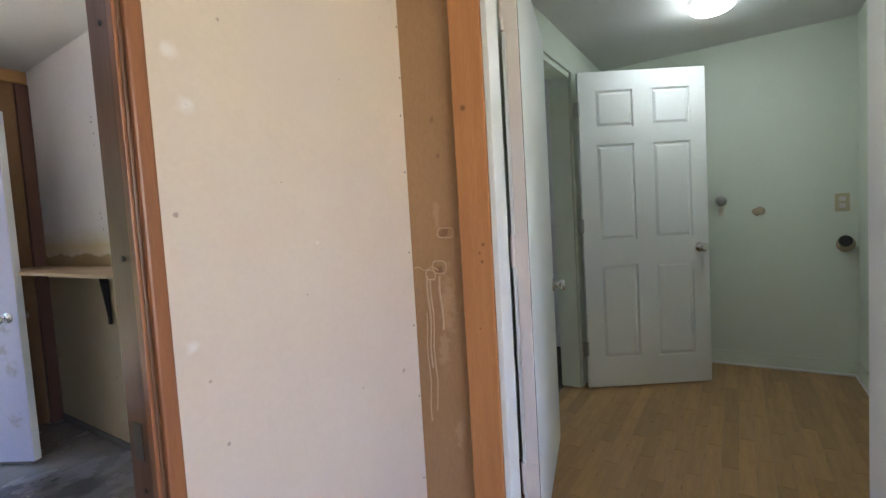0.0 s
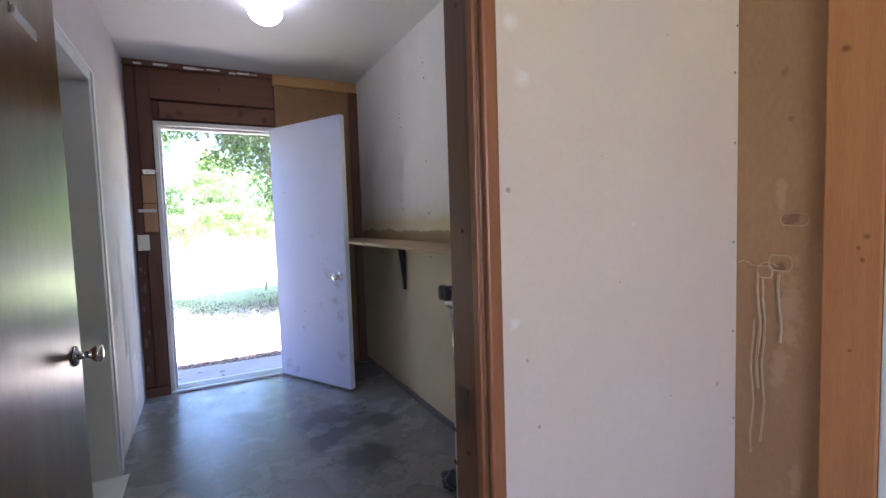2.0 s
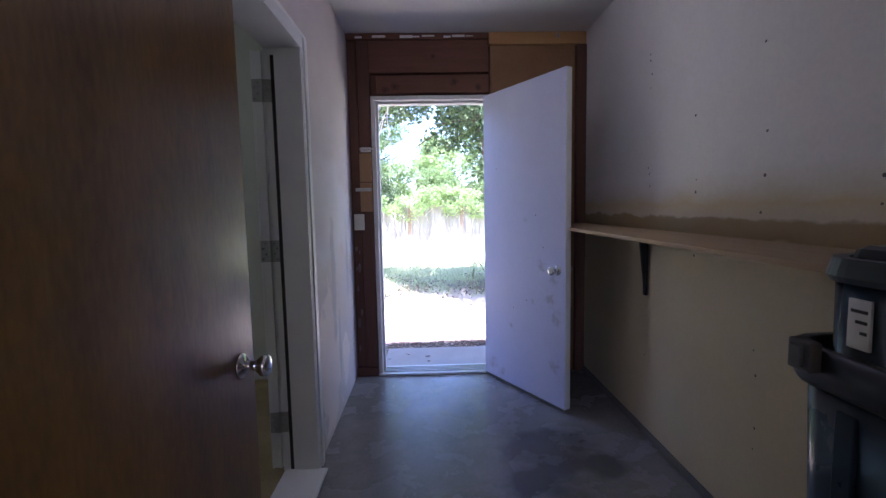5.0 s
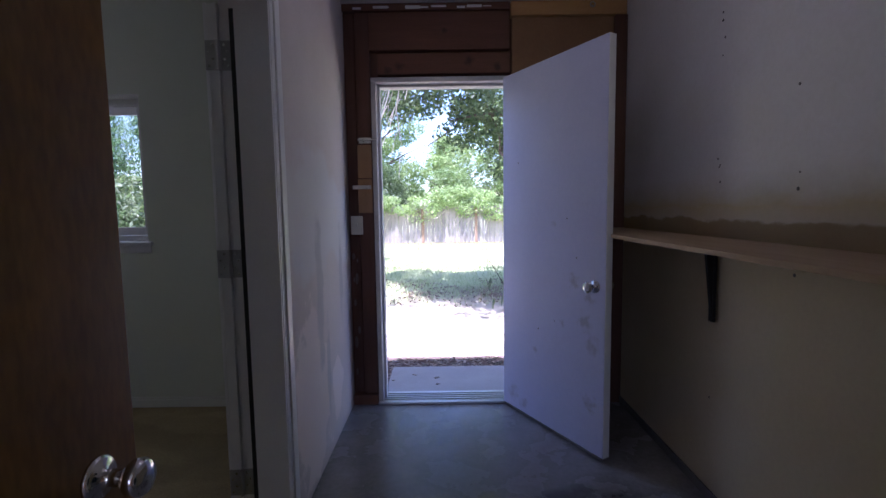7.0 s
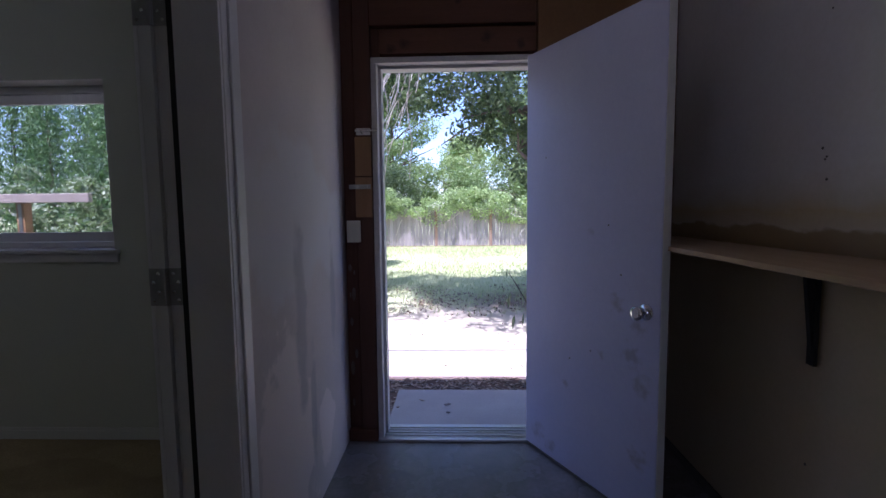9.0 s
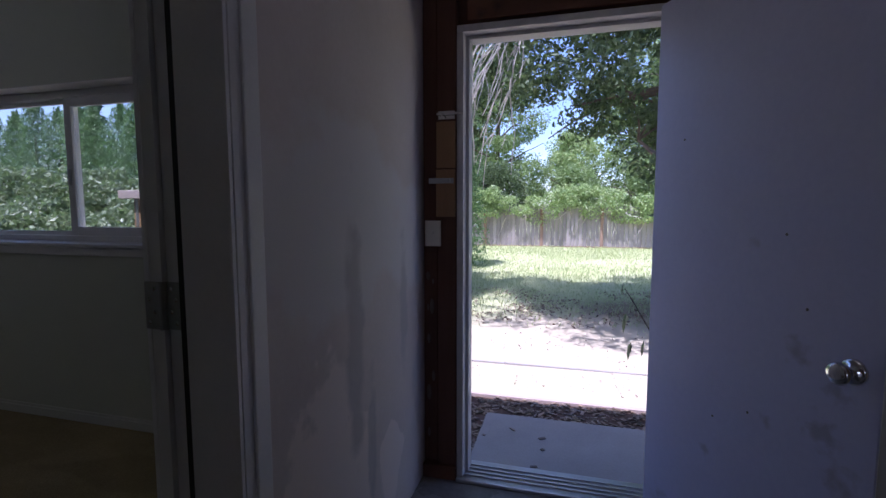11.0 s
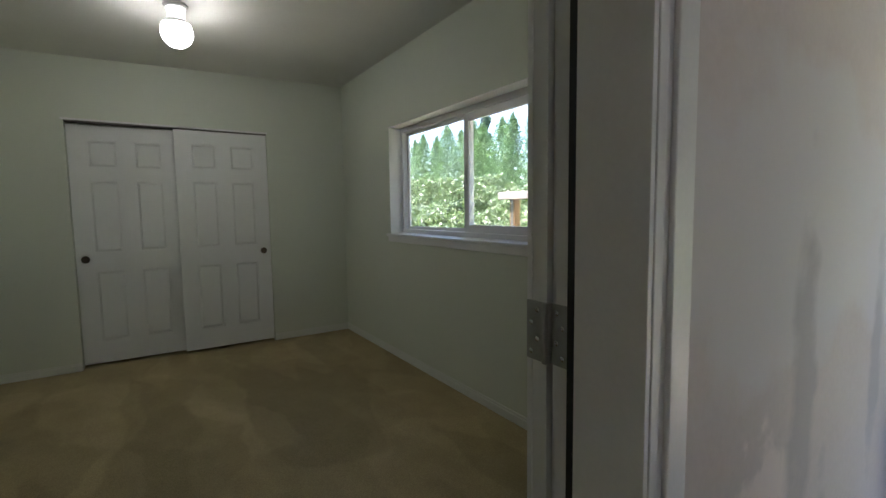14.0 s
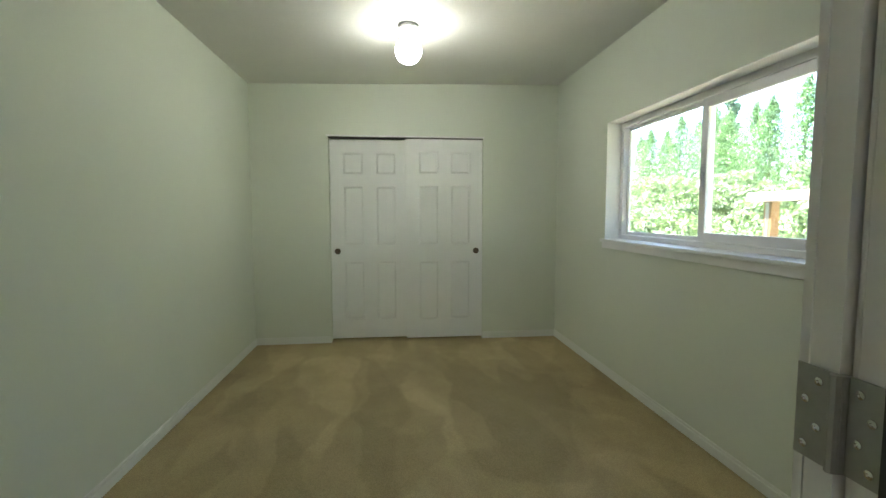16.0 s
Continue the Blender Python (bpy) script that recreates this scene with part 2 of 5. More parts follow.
blot(M_WALLW, [(XL0, 3.62, 0.45, 0.07), (XL0, 3.5, 0.85, 0.12), (XL0, 3.95, 0.9, 0.08)], (0.42, 0.40, 0.41), 0.4, 0.8, 7.0, (1, 1.6, 0.25))


def water_line(m):
    """Old cream paint below the shelf line, with a brown and yellow tide mark above it."""
    nt, L = m.node_tree, m.node_tree.links
    bs = nt.nodes["Principled BSDF"]
    tc = nt.nodes.new("ShaderNodeTexCoord")
    sp = nt.nodes.new("ShaderNodeSeparateXYZ")
    nz = nt.nodes.new("ShaderNodeTexNoise")
    nz.inputs["Scale"].default_value, nz.inputs["Detail"].default_value = 5.0, 6
    mp = nt.nodes.new("ShaderNodeMapping")
    mp.inputs["Scale"].default_value = (1, 1, 2.5)
    L.new(tc.outputs["Object"], mp.inputs[0])
    L.new(mp.outputs[0], nz.inputs["Vector"])
    L.new(tc.outputs["Object"], sp.inputs[0])
    ma = nt.nodes.new("ShaderNodeMath")
    ma.operation = "MULTIPLY_ADD"
    ma.inputs[1].default_value = 0.09
    L.new(nz.outputs[0], ma.inputs[0])
    L.new(sp.outputs["Z"], ma.inputs[2])
    mr = nt.nodes.new("ShaderNodeMapRange")
    mr.inputs["From Min"].default_value, mr.inputs["From Max"].default_value = 1.0, 1.5
    L.new(ma.outputs[0], mr.inputs["Value"])
    cr = nt.nodes.new("ShaderNodeValToRGB")
    stops = [(0.0, (0.60, 0.51, 0.34, 1)), (0.30, (0.56, 0.46, 0.29, 1)), (0.34, (0.30, 0.22, 0.11, 1)), (0.48, (0.36, 0.28, 0.15, 1)), (0.50, (0.66, 0.60, 0.46, 1)), (0.60, (0.66, 0.56, 0.34, 1)), (0.68, (0.70, 0.66, 0.56, 1)), (0.85, (0.80, 0.79, 0.78, 1))]
    e = cr.color_ramp.elements
    e[0].position, e[0].color = stops[0]
    e[1].position, e[1].color = stops[-1]
    for p, c in stops[1:-1]:
        q = e.new(p)
        q.color = c
    L.new(mr.outputs[0], cr.inputs[0])
    old = bs.inputs["Base Color"].links[0].from_socket
    mx = nt.nodes.new("ShaderNodeMix")
    mx.data_type = "RGBA"
    mx.blend_type = "MULTIPLY"
    mx.inputs[0].default_value = 1.0
    sc = nt.nodes.new("ShaderNodeVectorMath")
    sc.operation = "SCALE"
    sc.inputs["Scale"].default_value = 1.4
    L.new(old, sc.inputs[0])
    L.new(cr.outputs[0], mx.inputs[6])
    L.new(sc.outputs[0], mx.inputs[7])
    L.new(mx.outputs[2], bs.inputs["Base Color"])


water_line(M_WALLR)

# ---- mesh helpers ----


def bx(bm, x0, y0, z0, x1, y1, z1, bevel=0.0):
    lo, hi = (min(x0, x1), min(y0, y1), min(z0, z1)), (max(x0, x1), max(y0, y1), max(z0, z1))
    c = [(a + b) / 2 for a, b in zip(lo, hi)]
    s = [b - a for a, b in zip(lo, hi)]
    r = bmesh.ops.create_cube(bm, size=1, matrix=Matrix.Translation(c) @ Matrix.Diagonal((*s, 1)))
    if bevel:
        edges = list({e for v in r["verts"] for e in v.link_edges})
        bmesh.ops.bevel(bm, geom=edges, offset=bevel, segments=2, profile=0.5, affect="EDGES")
    return bm


def box(*a, **k):
    return bx(bmesh.new(), *a, **k)


def cyl(bm, p, q, r0, r1=None, seg=16):
    p, q = Vector(p), Vector(q)
    d = q - p
    m = Matrix.Translation((p + q) / 2) @ d.to_track_quat("Z", "Y").to_matrix().to_4x4()
    bmesh.ops.create_cone(bm, cap_ends=True, segments=seg, radius1=r0, radius2=r0 if r1 is None else r1, depth=d.length, matrix=m)
    return bm


def ball(bm, c, r, sx=1, sy=1, sz=1, u=16, v=10):
    bmesh.ops.create_uvsphere(bm, u_segments=u, v_segments=v, radius=r, matrix=Matrix.Translation(c) @ Matrix.Diagonal((sx, sy, sz, 1)))
    return bm


def lathe(bm, profile, axis_pose, seg=20):
    """A turned piece: profile of (radius, height) round the local z axis."""
    rings = []
    for r, z in profile:
        rings.append([bm.verts.new(axis_pose @ Vector((r * math.cos(2 * math.pi * i / seg), r * math.sin(2 * math.pi * i / seg), z))) for i in range(seg)])
    for a, b in zip(rings, rings[1:]):
        for i in range(seg):
            bm.faces.new((a[i], a[(i + 1) % seg], b[(i + 1) % seg], b[i]))
    bm.faces.new(list(reversed(rings[0])))
    bm.faces.new(rings[-1])
    return bm


def mesh_of(bm, name, material, smooth=False):
    bmesh.ops.recalc_face_normals(bm, faces=bm.faces[:])
    me = bpy.data.meshes.new(name)
    bm.to_mesh(me)
    bm.free()
    me.materials.append(material)
    if smooth:
        me.polygons.foreach_set("use_smooth", [True] * len(me.polygons))
        me.update()
    return me


def part(name, bm, material, parent, label="", smooth=False):
    ob = new(name, mesh_of(bm, name, material, smooth))
    ob.parent = parent
    if label:
        tagged(ob, label)
    return ob


def setting(name, bm, material, label, category):
    return tagged(new(name, mesh_of(bm, name, material)), label, category, kind="structure")


def thing(name, m, label, category, group="", kind=""):
    ob = new(name)
    ob.empty_display_size = 0.1
    ob.matrix_world = m
    return tagged(ob, label, category, group, kind)


# ---- structure ----
H = 2.50            # corridor ceiling
HB = 2.54           # bedroom ceiling
XL, XR, YB = -0.32, 1.405, 4.20     # corridor faces
YN = 0.905          # entry side of the door wall
BX0, BX1, BY0, BY1 = -4.65, -0.46, 1.185, 4.205
HF, HH = 0.12, 2.40  # hall floor and ceiling

setting("floor_corridor", box(-0.46, -3.2, -0.15, 1.55, 4.36, 0), M_CONC, "worn grey concrete floor with dark damp stains", "floor")


def nap(m, cells, light, dark):
    """Strokes left by a vacuum: angular patches of pile lying one way or the other."""
    nt, L = m.node_tree, m.node_tree.links
    bs = nt.nodes["Principled BSDF"]
    tc = nt.nodes.new("ShaderNodeTexCoord")
    nz = nt.nodes.new("ShaderNodeTexNoise")
    nz.inputs["Scale"].default_value, nz.inputs["Detail"].default_value = 3.0, 3
    L.new(tc.outputs["Object"], nz.inputs["Vector"])
    wob = nt.nodes.new("ShaderNodeVectorMath")
    wob.operation = "MULTIPLY_ADD"
    wob.inputs[1].default_value = (0.30, 0.16, 0.0)
    L.new(nz.outputs["Color"], wob.inputs[0])
    L.new(tc.outputs["Object"], wob.inputs[2])
    col = bs.inputs["Base Color"].links[0].from_socket
    for angle, size, share in cells:
        mp = nt.nodes.new("ShaderNodeMapping")
        mp.inputs["Rotation"].default_value = (0, 0, radians(angle))
        mp.inputs["Scale"].default_value = size
        L.new(wob.outputs[0], mp.inputs["Vector"])
        vo = nt.nodes.new("ShaderNodeTexVoronoi")
        vo.voronoi_dimensions, vo.feature = "2D", "SMOOTH_F1"
        vo.inputs["Scale"].default_value, vo.inputs["Smoothness"].default_value = 1.0, 0.3
        L.new(mp.outputs[0], vo.inputs["Vector"])
        sp = nt.nodes.new("ShaderNodeSeparateColor")
        L.new(vo.outputs["Color"], sp.inputs[0])
        ramp = nt.nodes.new("ShaderNodeValToRGB")
        e = ramp.color_ramp.elements
        e[0].position, e[0].color = 0.3, (*dark, 1)
        e[1].position, e[1].color = 0.75, (*light, 1)
        L.new(sp.outputs[0], ramp.inputs[0])
        mx = nt.nodes.new("ShaderNodeMix")
        mx.data_type, mx.blend_type = "RGBA", "MULTIPLY"
        mx.inputs[0].default_value = share
        L.new(col, mx.inputs[6])
        L.new(ramp.outputs[0], mx.inputs[7])
        col = mx.outputs[2]
    L.new(col, bs.inputs["Base Color"])


nap(M_CARPET, [(9, (1.2, 3.2, 1), 0.46), (-20, (1.5, 4.2, 1), 0.42), (60, (1.6, 2.6, 1), 0.3)], (1.22, 1.20, 1.16), (0.86, 0.85, 0.80))
blot(M_CONC, [(0.82, 3.05, 0, 0.27), (0.98, 3.11, 0, 0.14), (1.07, 2.93, 0, 0.13), (0.70, 2.82, 0, 0.18), (0.85, 2.5, 0, 0.2), (0.35, 2.1, 0, 0.12)], (0.060, 0.056, 0.054), 0.45, 0.9, 6.0)
setting("floor_bedroom", box(BX0 - 0.82, BY0 - 0.1, -0.14, -0.465, BY1 + 0.1, -0.002), M_CARPET, "beige cut-pile carpet with vacuum marks", "carpet")
setting("floor_entry_side", box(-3.0, -3.2, -0.15, -0.462, 0.905, 0), M_CONC, "grey concrete floor of the entry room", "floor")
setting("floor_hall_base", box(1.555, -0.64, -0.1, 4.06, 3.0, HF - 0.012), M_BASE, "underlay below the hall floorboards", "floor")

# corridor left wall with the bedroom doorway
DY0, DY1, DTOP = 2.105, 2.965, 1.985
w = box(-0.46, 1.02, 0, -0.362, DY0 - 0.10, H + 0.1)
bx(w, -0.46, DY0 - 0.10, 0, XL, DY0 - 0.02, H + 0.1)
bx(w, -0.46, DY1 + 0.02, 0, XL, 4.36, H + 0.1)
bx(w, -0.46, DY0 - 0.02, DTOP + 0.02, XL, DY1 + 0.02, H + 0.1)
setting("wall_corridor_west", w, M_WALLW, "patched white drywall beside the bedroom doorway", "wall")
setting("wall_corridor_east", box(XR, 1.02, 0, XR + 0.12, 4.36, H + 0.1), M_WALLR, "old white wallboard with a yellow water stain", "wall")
setting("footing_east", box(XR - 0.012, 1.02, 0.0, XR, 4.19, 0.045, bevel=0.004), M_BASE, "dark strip along the foot of the wall", "baseboard")
# back wall round the outside door
FX0, FX1, FTOP = -0.155, 0.71, 2.065
w = box(-0.32, YB + 0.05, -0.15, FX0, YB + 0.16, H + 0.1)
bx(w, FX1, YB + 0.05, -0.15, XR, YB + 0.16, H + 0.1)
bx(w, FX0, YB + 0.05, FTOP, FX1, YB + 0.16, H + 0.1)
setting("wall_corridor_north", w, M_BEAMV, "unlined brown back of the outside wall sheathing", "wall")
setting("ceiling_corridor", box(-0.46, 0.905, H, XR + 0.12, 4.36, H + 0.05), M_CEIL, "white painted ceiling above the concrete passage", "ceiling")
# wall between entry room and corridor
w = box(-3.0, YN, 0, -0.36, 1.02, 2.6)
bx(w, 0.616, YN, 0, 1.52, 1.02, 2.6)
bx(w, -0.36, YN, 2.07, 0.616, 1.02, 2.6)
setting("wall_entry_north", w, M_PINK, "cream pink wall panel beside the doorway", "wall")
w = box(1.405, 0.705, 0, 1.52, YN - 0.0005, 2.6)
bx(w, 1.405, -3.2, 0, 1.52, -0.27, 2.6)
bx(w, 1.405, -0.27, 2.18, 1.52, 0.705, 2.6)
setting("wall_entry_east", w, M_PLY, "raw brown board with drips and knots", "wall")
M_DRIP = mat("dried_glue_drip", (0.52, 0.37, 0.22), (0.40, 0.26, 0.14), 0.5, scale=20, fine=90, bump=0.1)
bm = bmesh.new()
for cy, cz, ry, rz in ((0.770, 1.238, 0.030, 0.020), (0.800, 1.130, 0.026, 0.026), (0.835, 1.105, 0.018, 0.02)):
    for k in range(20):
        a, b = 2 * math.pi * k / 20, 2 * math.pi * (k + 1) / 20
        cyl(bm, (1.4045, cy + ry * math.cos(a), cz + rz * math.sin(a) * (1 + 0.25 * math.cos(2 * a))), (1.4045, cy + ry * math.cos(b), cz + rz * math.sin(b) * (1 + 0.25 * math.cos(2 * b))), 0.0022, seg=5)
for y, z0, z1, rad in ((0.848, 1.10, 0.80, 0.004), (0.836, 1.09, 0.66, 0.003), (0.80, 1.10, 0.93, 0.004), (0.862, 0.98, 0.62, 0.0025)):
    for k in range(8):
        za, zb = z0 + (z1 - z0) * k / 8, z0 + (z1 - z0) * (k + 1) / 8
        cyl(bm, (1.4045, y + 0.004 * math.sin(za * 31), za), (1.4045, y + 0.004 * math.sin(zb * 31), zb), rad, seg=5)
for k in range(8):
    ya, yb = 0.90 - 0.012 * k, 0.888 - 0.012 * k
    cyl(bm, (1.4045, ya, 1.125 + 0.006 * math.sin(k * 1.3)), (1.4045, yb, 1.125 + 0.006 * math.sin((k + 1) * 1.3)), 0.0018, seg=5)
setting("glue_drips", bm, M_DRIP, "pale dried glue drips down the raw board", "drips")
setting("wall_entry_west", box(-3.15, -3.2, 0, -3.0, 1.12, 2.6), M_PINK, "cream pink wall of the entry room", "wall")
# unseen south wall, with a gap added behind the fill light
w = box(-3.15, -3.35, 0, -1.5, -3.2, 2.6)
bx(w, 0.3, -3.35, 0, 1.56, -3.2, 2.6)
bx(w, -1.5, -3.35, 0, 0.3, -3.2, 0.9)
bx(w, -1.5, -3.35, 2.1, 0.3, -3.2, 2.6)
setting("wall_entry_south", w, M_PINK, "cream pink wall of the entry room", "wall")
setting("ceiling_entry", box(-3.15, -3.35, 2.6, 1.56, 1.02, 2.65), M_CEIL, "plain white ceiling of the entry room", "ceiling")
# hall
setting("wall_hall_far", box(4.06, -0.76, 0, 4.18, 1.02, 2.6), M_HALL, "pale green painted wall of the hall", "wall")
setting("wall_hall_south", box(1.52, -0.76, 0, 4.06, -0.64, 2.6), M_HALL, "pale green painted wall of the hall", "wall")
HD0, HD1, HDT = 2.35, 3.185, HF + 2.05
w = box(1.53, 0.90, 0, HD0, 1.02, 2.6)
bx(w, HD1, 0.90, 0, 4.06, 1.02, 2.6)
bx(w, HD0, 0.90, HDT, HD1, 1.02, 2.6)
setting("wall_hall_north", w, M_HALL, "pale green painted wall with a doorway", "wall")
setting("ceiling_hall", box(1.52, -0.64, HH, 4.06, 0.90, HH + 0.05), M_CEIL, "white ceiling of the hall", "ceiling")
w = box(1.56, 3.0, 0, 4.18, 3.1, 2.6)
# east wall with an unseen opening added to let sky light into the room
bx(w, 4.06, 1.02, 0, 4.18, 1.9, 2.6)
bx(w, 4.06, 2.35, 0, 4.18, 3.0, 2.6)
bx(w, 4.06, 1.9, 0, 4.18, 2.35, 1.2)
bx(w, 4.06, 1.9, 1.9, 4.18, 2.35, 2.6)
bx(w, 1.53, 1.021, 0, 1.60, 3.0, 2.6)
setting("wall_side_room", w, M_WHITE, "plain pale wall of the room beyond the hall", "wall")
setting("ceiling_side_room", box(1.56, 1.02, 2.45, 4.18, 3.1, 2.5), M_CEIL, "white ceiling of the room beyond", "ceiling")
# bedroom
WX0, WX1, WZ0, WZ1 = -3.565, -1.585, 1.07, 1.99
setting("wall_bedroom_south", box(BX0 - 0.12, BY0 - 0.12, 0, -0.46, BY0, 2.65), M_WALLG, "plain sage white painted wall", "wall")
CY0, CY1, CT = 1.91, 3.432, 2.04
w = box(BX0 - 0.12, BY0, 0, BX0, CY0, 2.65)
bx(w, BX0 - 0.12, CY1, 0, BX0, BY1, 2.65)
bx(w, BX0 - 0.12, CY0, CT, BX0, CY1, 2.65)
setting("wall_bedroom_west", w, M_WALLG, "sage white painted wall with the closet opening", "wall")
w = box(BX0 - 0.12, BY1, -0.2, WX0, BY1 + 0.215, 2.65)
bx(w, WX1, BY1, -0.2, -0.46, BY1 + 0.215, 2.65)
bx(w, WX0, BY1, -0.2, WX1, BY1 + 0.215, WZ0)
bx(w, WX0, BY1, WZ1, WX1, BY1 + 0.215, 2.65)
setting("wall_bedroom_north", w, M_WALLG, "sage white painted wall with a sliding window", "wall")
w = box(-0.478, BY0, 0, -0.461, DY0 - 0.02, 2.65)
bx(w, -0.478, DY1 + 0.02, 0, -0.461, BY1, 2.65)
bx(w, -0.478, DY0 - 0.02, DTOP + 0.02, -0.461, DY1 + 0.02, 2.65)
setting("wall_bedroom_east", w, M_WALLG, "sage white painted wall round the doorway", "wall")
w = box(BX0 - 0.12, BY0, HB, -0.46, BY1, HB + 0.05)
for v in w.verts:
    v.co.z += 0.024 * (v.co.y - 2.7)      # the ceiling rises a little to the window side
setting("ceiling_bedroom", w, M_CEILB, "orange peel textured white bedroom ceiling", "ceiling")
w = box(BX0 - 0.8, CY0 - 0.2, 0, BX0 - 0.75, CY1 + 0.2, 2.4)
bx(w, BX0 - 0.75, CY0 - 0.2, 0, BX0 - 0.12, CY0 - 0.15, 2.4)
bx(w, BX0 - 0.75, CY1 + 0.15, 0, BX0 - 0.12, CY1 + 0.2, 2.4)
bx(w, BX0 - 0.75, CY0 - 0.15, 2.35, BX0 - 0.12, CY1 + 0.15, 2.4)
setting("wall_closet", w, M_WALLG, "closet inside walls", "wall")
# roof over everything with a short eave to the garden
setting("roof", box(-6.0, -3.6, 2.72, 4.4, 4.48, 2.84), M_BEAM, "flat roof slab with a short eave", "roof")

# ---- trim and doors ----


def six_panel(root, w, h, t, material, label="", margin=0.13, relief=0.011):
    """A moulded six panel leaf: hinge edge at x = 0, leaf along +x, middle plane y = 0."""
    k = h / 2.03
    cols = [(margin * w, 0.428 * w), (0.576 * w, (1.004 - margin) * w)]
    rows = [(0.19 * k, 0.80 * k), (0.96 * k, 1.57 * k), (1.68 * k, 1.91 * k)]
    core, f = t / 2 - relief, t / 2
    bm = box(0.002, -core, 0.002, w - 0.002, core, h - 0.002)
    xs = [0, cols[0][0], cols[0][1], cols[1][0], cols[1][1], w]
    zs = [0, rows[0][0], rows[0][1], rows[1][0], rows[1][1], rows[2][0], rows[2][1], h]
    for s in (-1, 1):
        for i in (0, 2, 4):
            bx(bm, xs[i], s * core, 0, xs[i + 1], s * f, h)
        for i in (0, 2, 4, 6):
            for a, b in ((1, 2), (3, 4)):
                bx(bm, xs[a], s * core, zs[i], xs[b], s * f, zs[i + 1])
    leaf = part("leaf", bm, material, root, label)
    for x0, x1 in cols:
        for z0, z1 in rows:
            bm = bmesh.new()
            for s in (-1, 1):
                g, d = 0.010, 0.026
                o = [bm.verts.new((x, s * (core + 0.0005), z)) for x, z in ((x0 + g, z0 + g), (x1 - g, z0 + g), (x1 - g, z1 - g), (x0 + g, z1 - g))]
                n = [bm.verts.new((x, s * (f - 0.001), z)) for x, z in ((x0 + d, z0 + d), (x1 - d, z0 + d), (x1 - d, z1 - d), (x0 + d, z1 - d))]
                for i in range(4):
                    bm.faces.new((o[i], o[(i + 1) % 4], n[(i + 1) % 4], n[i]))
                bm.faces.new(n)
            part("panel", bm, material, leaf)
    return leaf


def knob(root, x, z, t, material=None, sides=(-1, 1), reach=0.062):
    bm = bmesh.new()
    for s in sides:
        turn = Matrix.Translation((x, s * t / 2, z)) @ Matrix.Rotation(radians(-90 * s), 4, "X")
        lathe(bm, [(0.033, 0), (0.033, 0.004), (0.028, 0.009), (0.013, 0.012), (0.012, reach * 0.5), (0.018, reach * 0.58), (0.027, reach * 0.72), (0.029, reach * 0.86), (0.024, reach * 0.97), (0.010, reach)], turn)
    return part("door_knob", bm, material or M_CHROME, root, "round polished metal door knob", smooth=True)


def hinge(root, place, along, out, size=0.09, wide=0.034, material=None):
    """A butt hinge leaf with screws on a face: along = vector across the leaf, out = face normal."""
    p, a, o = Vector(place), Vector(along).normalized(), Vector(out).normalized()
    up = Vector((0, 0, 1))
    m = Matrix((a, o, up)).transposed().to_4x4()
    m.translation = p
    bm = box(0, 0, -size / 2, wide, 0.0025, size / 2)
    cyl(bm, (0, 0.004, -size / 2), (0, 0.004, size / 2), 0.0055, seg=8)
    bm.transform(m)
    h = part("hinge", bm, material or M_STEEL, root, "steel butt hinge with screws")
    for u, v in ((0.42, 0.36), (0.74, 0.13), (0.42, -0.13), (0.74, -0.36)):
        bm = lathe(bmesh.new(), [(0.0048, 0), (0.0044, 0.0012), (0.002, 0.0018), (0.0012, 0.0006)], Matrix.Translation((wide * u, 0.0026, size * v)) @ Matrix.Rotation(radians(-90), 4, "X"), 10)
        bm.transform(m)
        part("screw", bm, material or M_CHROME, h)
    return h


# bedroom doorway: jamb, stop and casings
g = thing("door_frame_bedroom", Matrix(), "white painted door frame and casing of the bedroom", "door frame", kind="structure")
part("side_jamb", box(-0.4775, DY1, 0, XL + 0.012, DY1 + 0.019, DTOP, bevel=0.002), M_WHITE, g)
part("side_jamb", box(-0.475, DY0 - 0.019, 0, XL + 0.012, DY0, DTOP, bevel=0.002), M_WHITE, g)
part("head_jamb", box(-0.475, DY0 - 0.019, DTOP, XL + 0.012, DY1 + 0.019, DTOP + 0.019), M_WHITE, g)
part("door_stop", box(-0.430, DY1 - 0.010, 0, XL + 0.010, DY1 - 0.0005, DTOP, bevel=0.001), M_WHITE, g)
part("door_stop", box(-0.445, DY0 + 0.0005, 0, -0.41, DY0 + 0.012, DTOP), M_WHITE, g)
part("weather_strip", box(-0.447, DY1 - 0.006, 0, -0.4305, DY1 - 0.0005, DTOP - 0.03), M_BLACK, g, "black rubber strip along the stop")


def casing(y0, y1, x_face, s, side):
    """One upright of casing with a stepped profile; s: which way it stands proud of the wall."""
    lo, hi = (0.35, 1.0) if side > 0 else (0.0, 0.65)
    bm = box(x_face, y0, 0, x_face + s * 0.011, y1, DTOP + 0.056, bevel=0.002)
    bx(bm, x_face + s * 0.0105, y0 + (y1 - y0) * lo, 0, x_face + s * 0.019, y0 + (y1 - y0) * hi, DTOP + 0.056, bevel=0.003)
    return bm


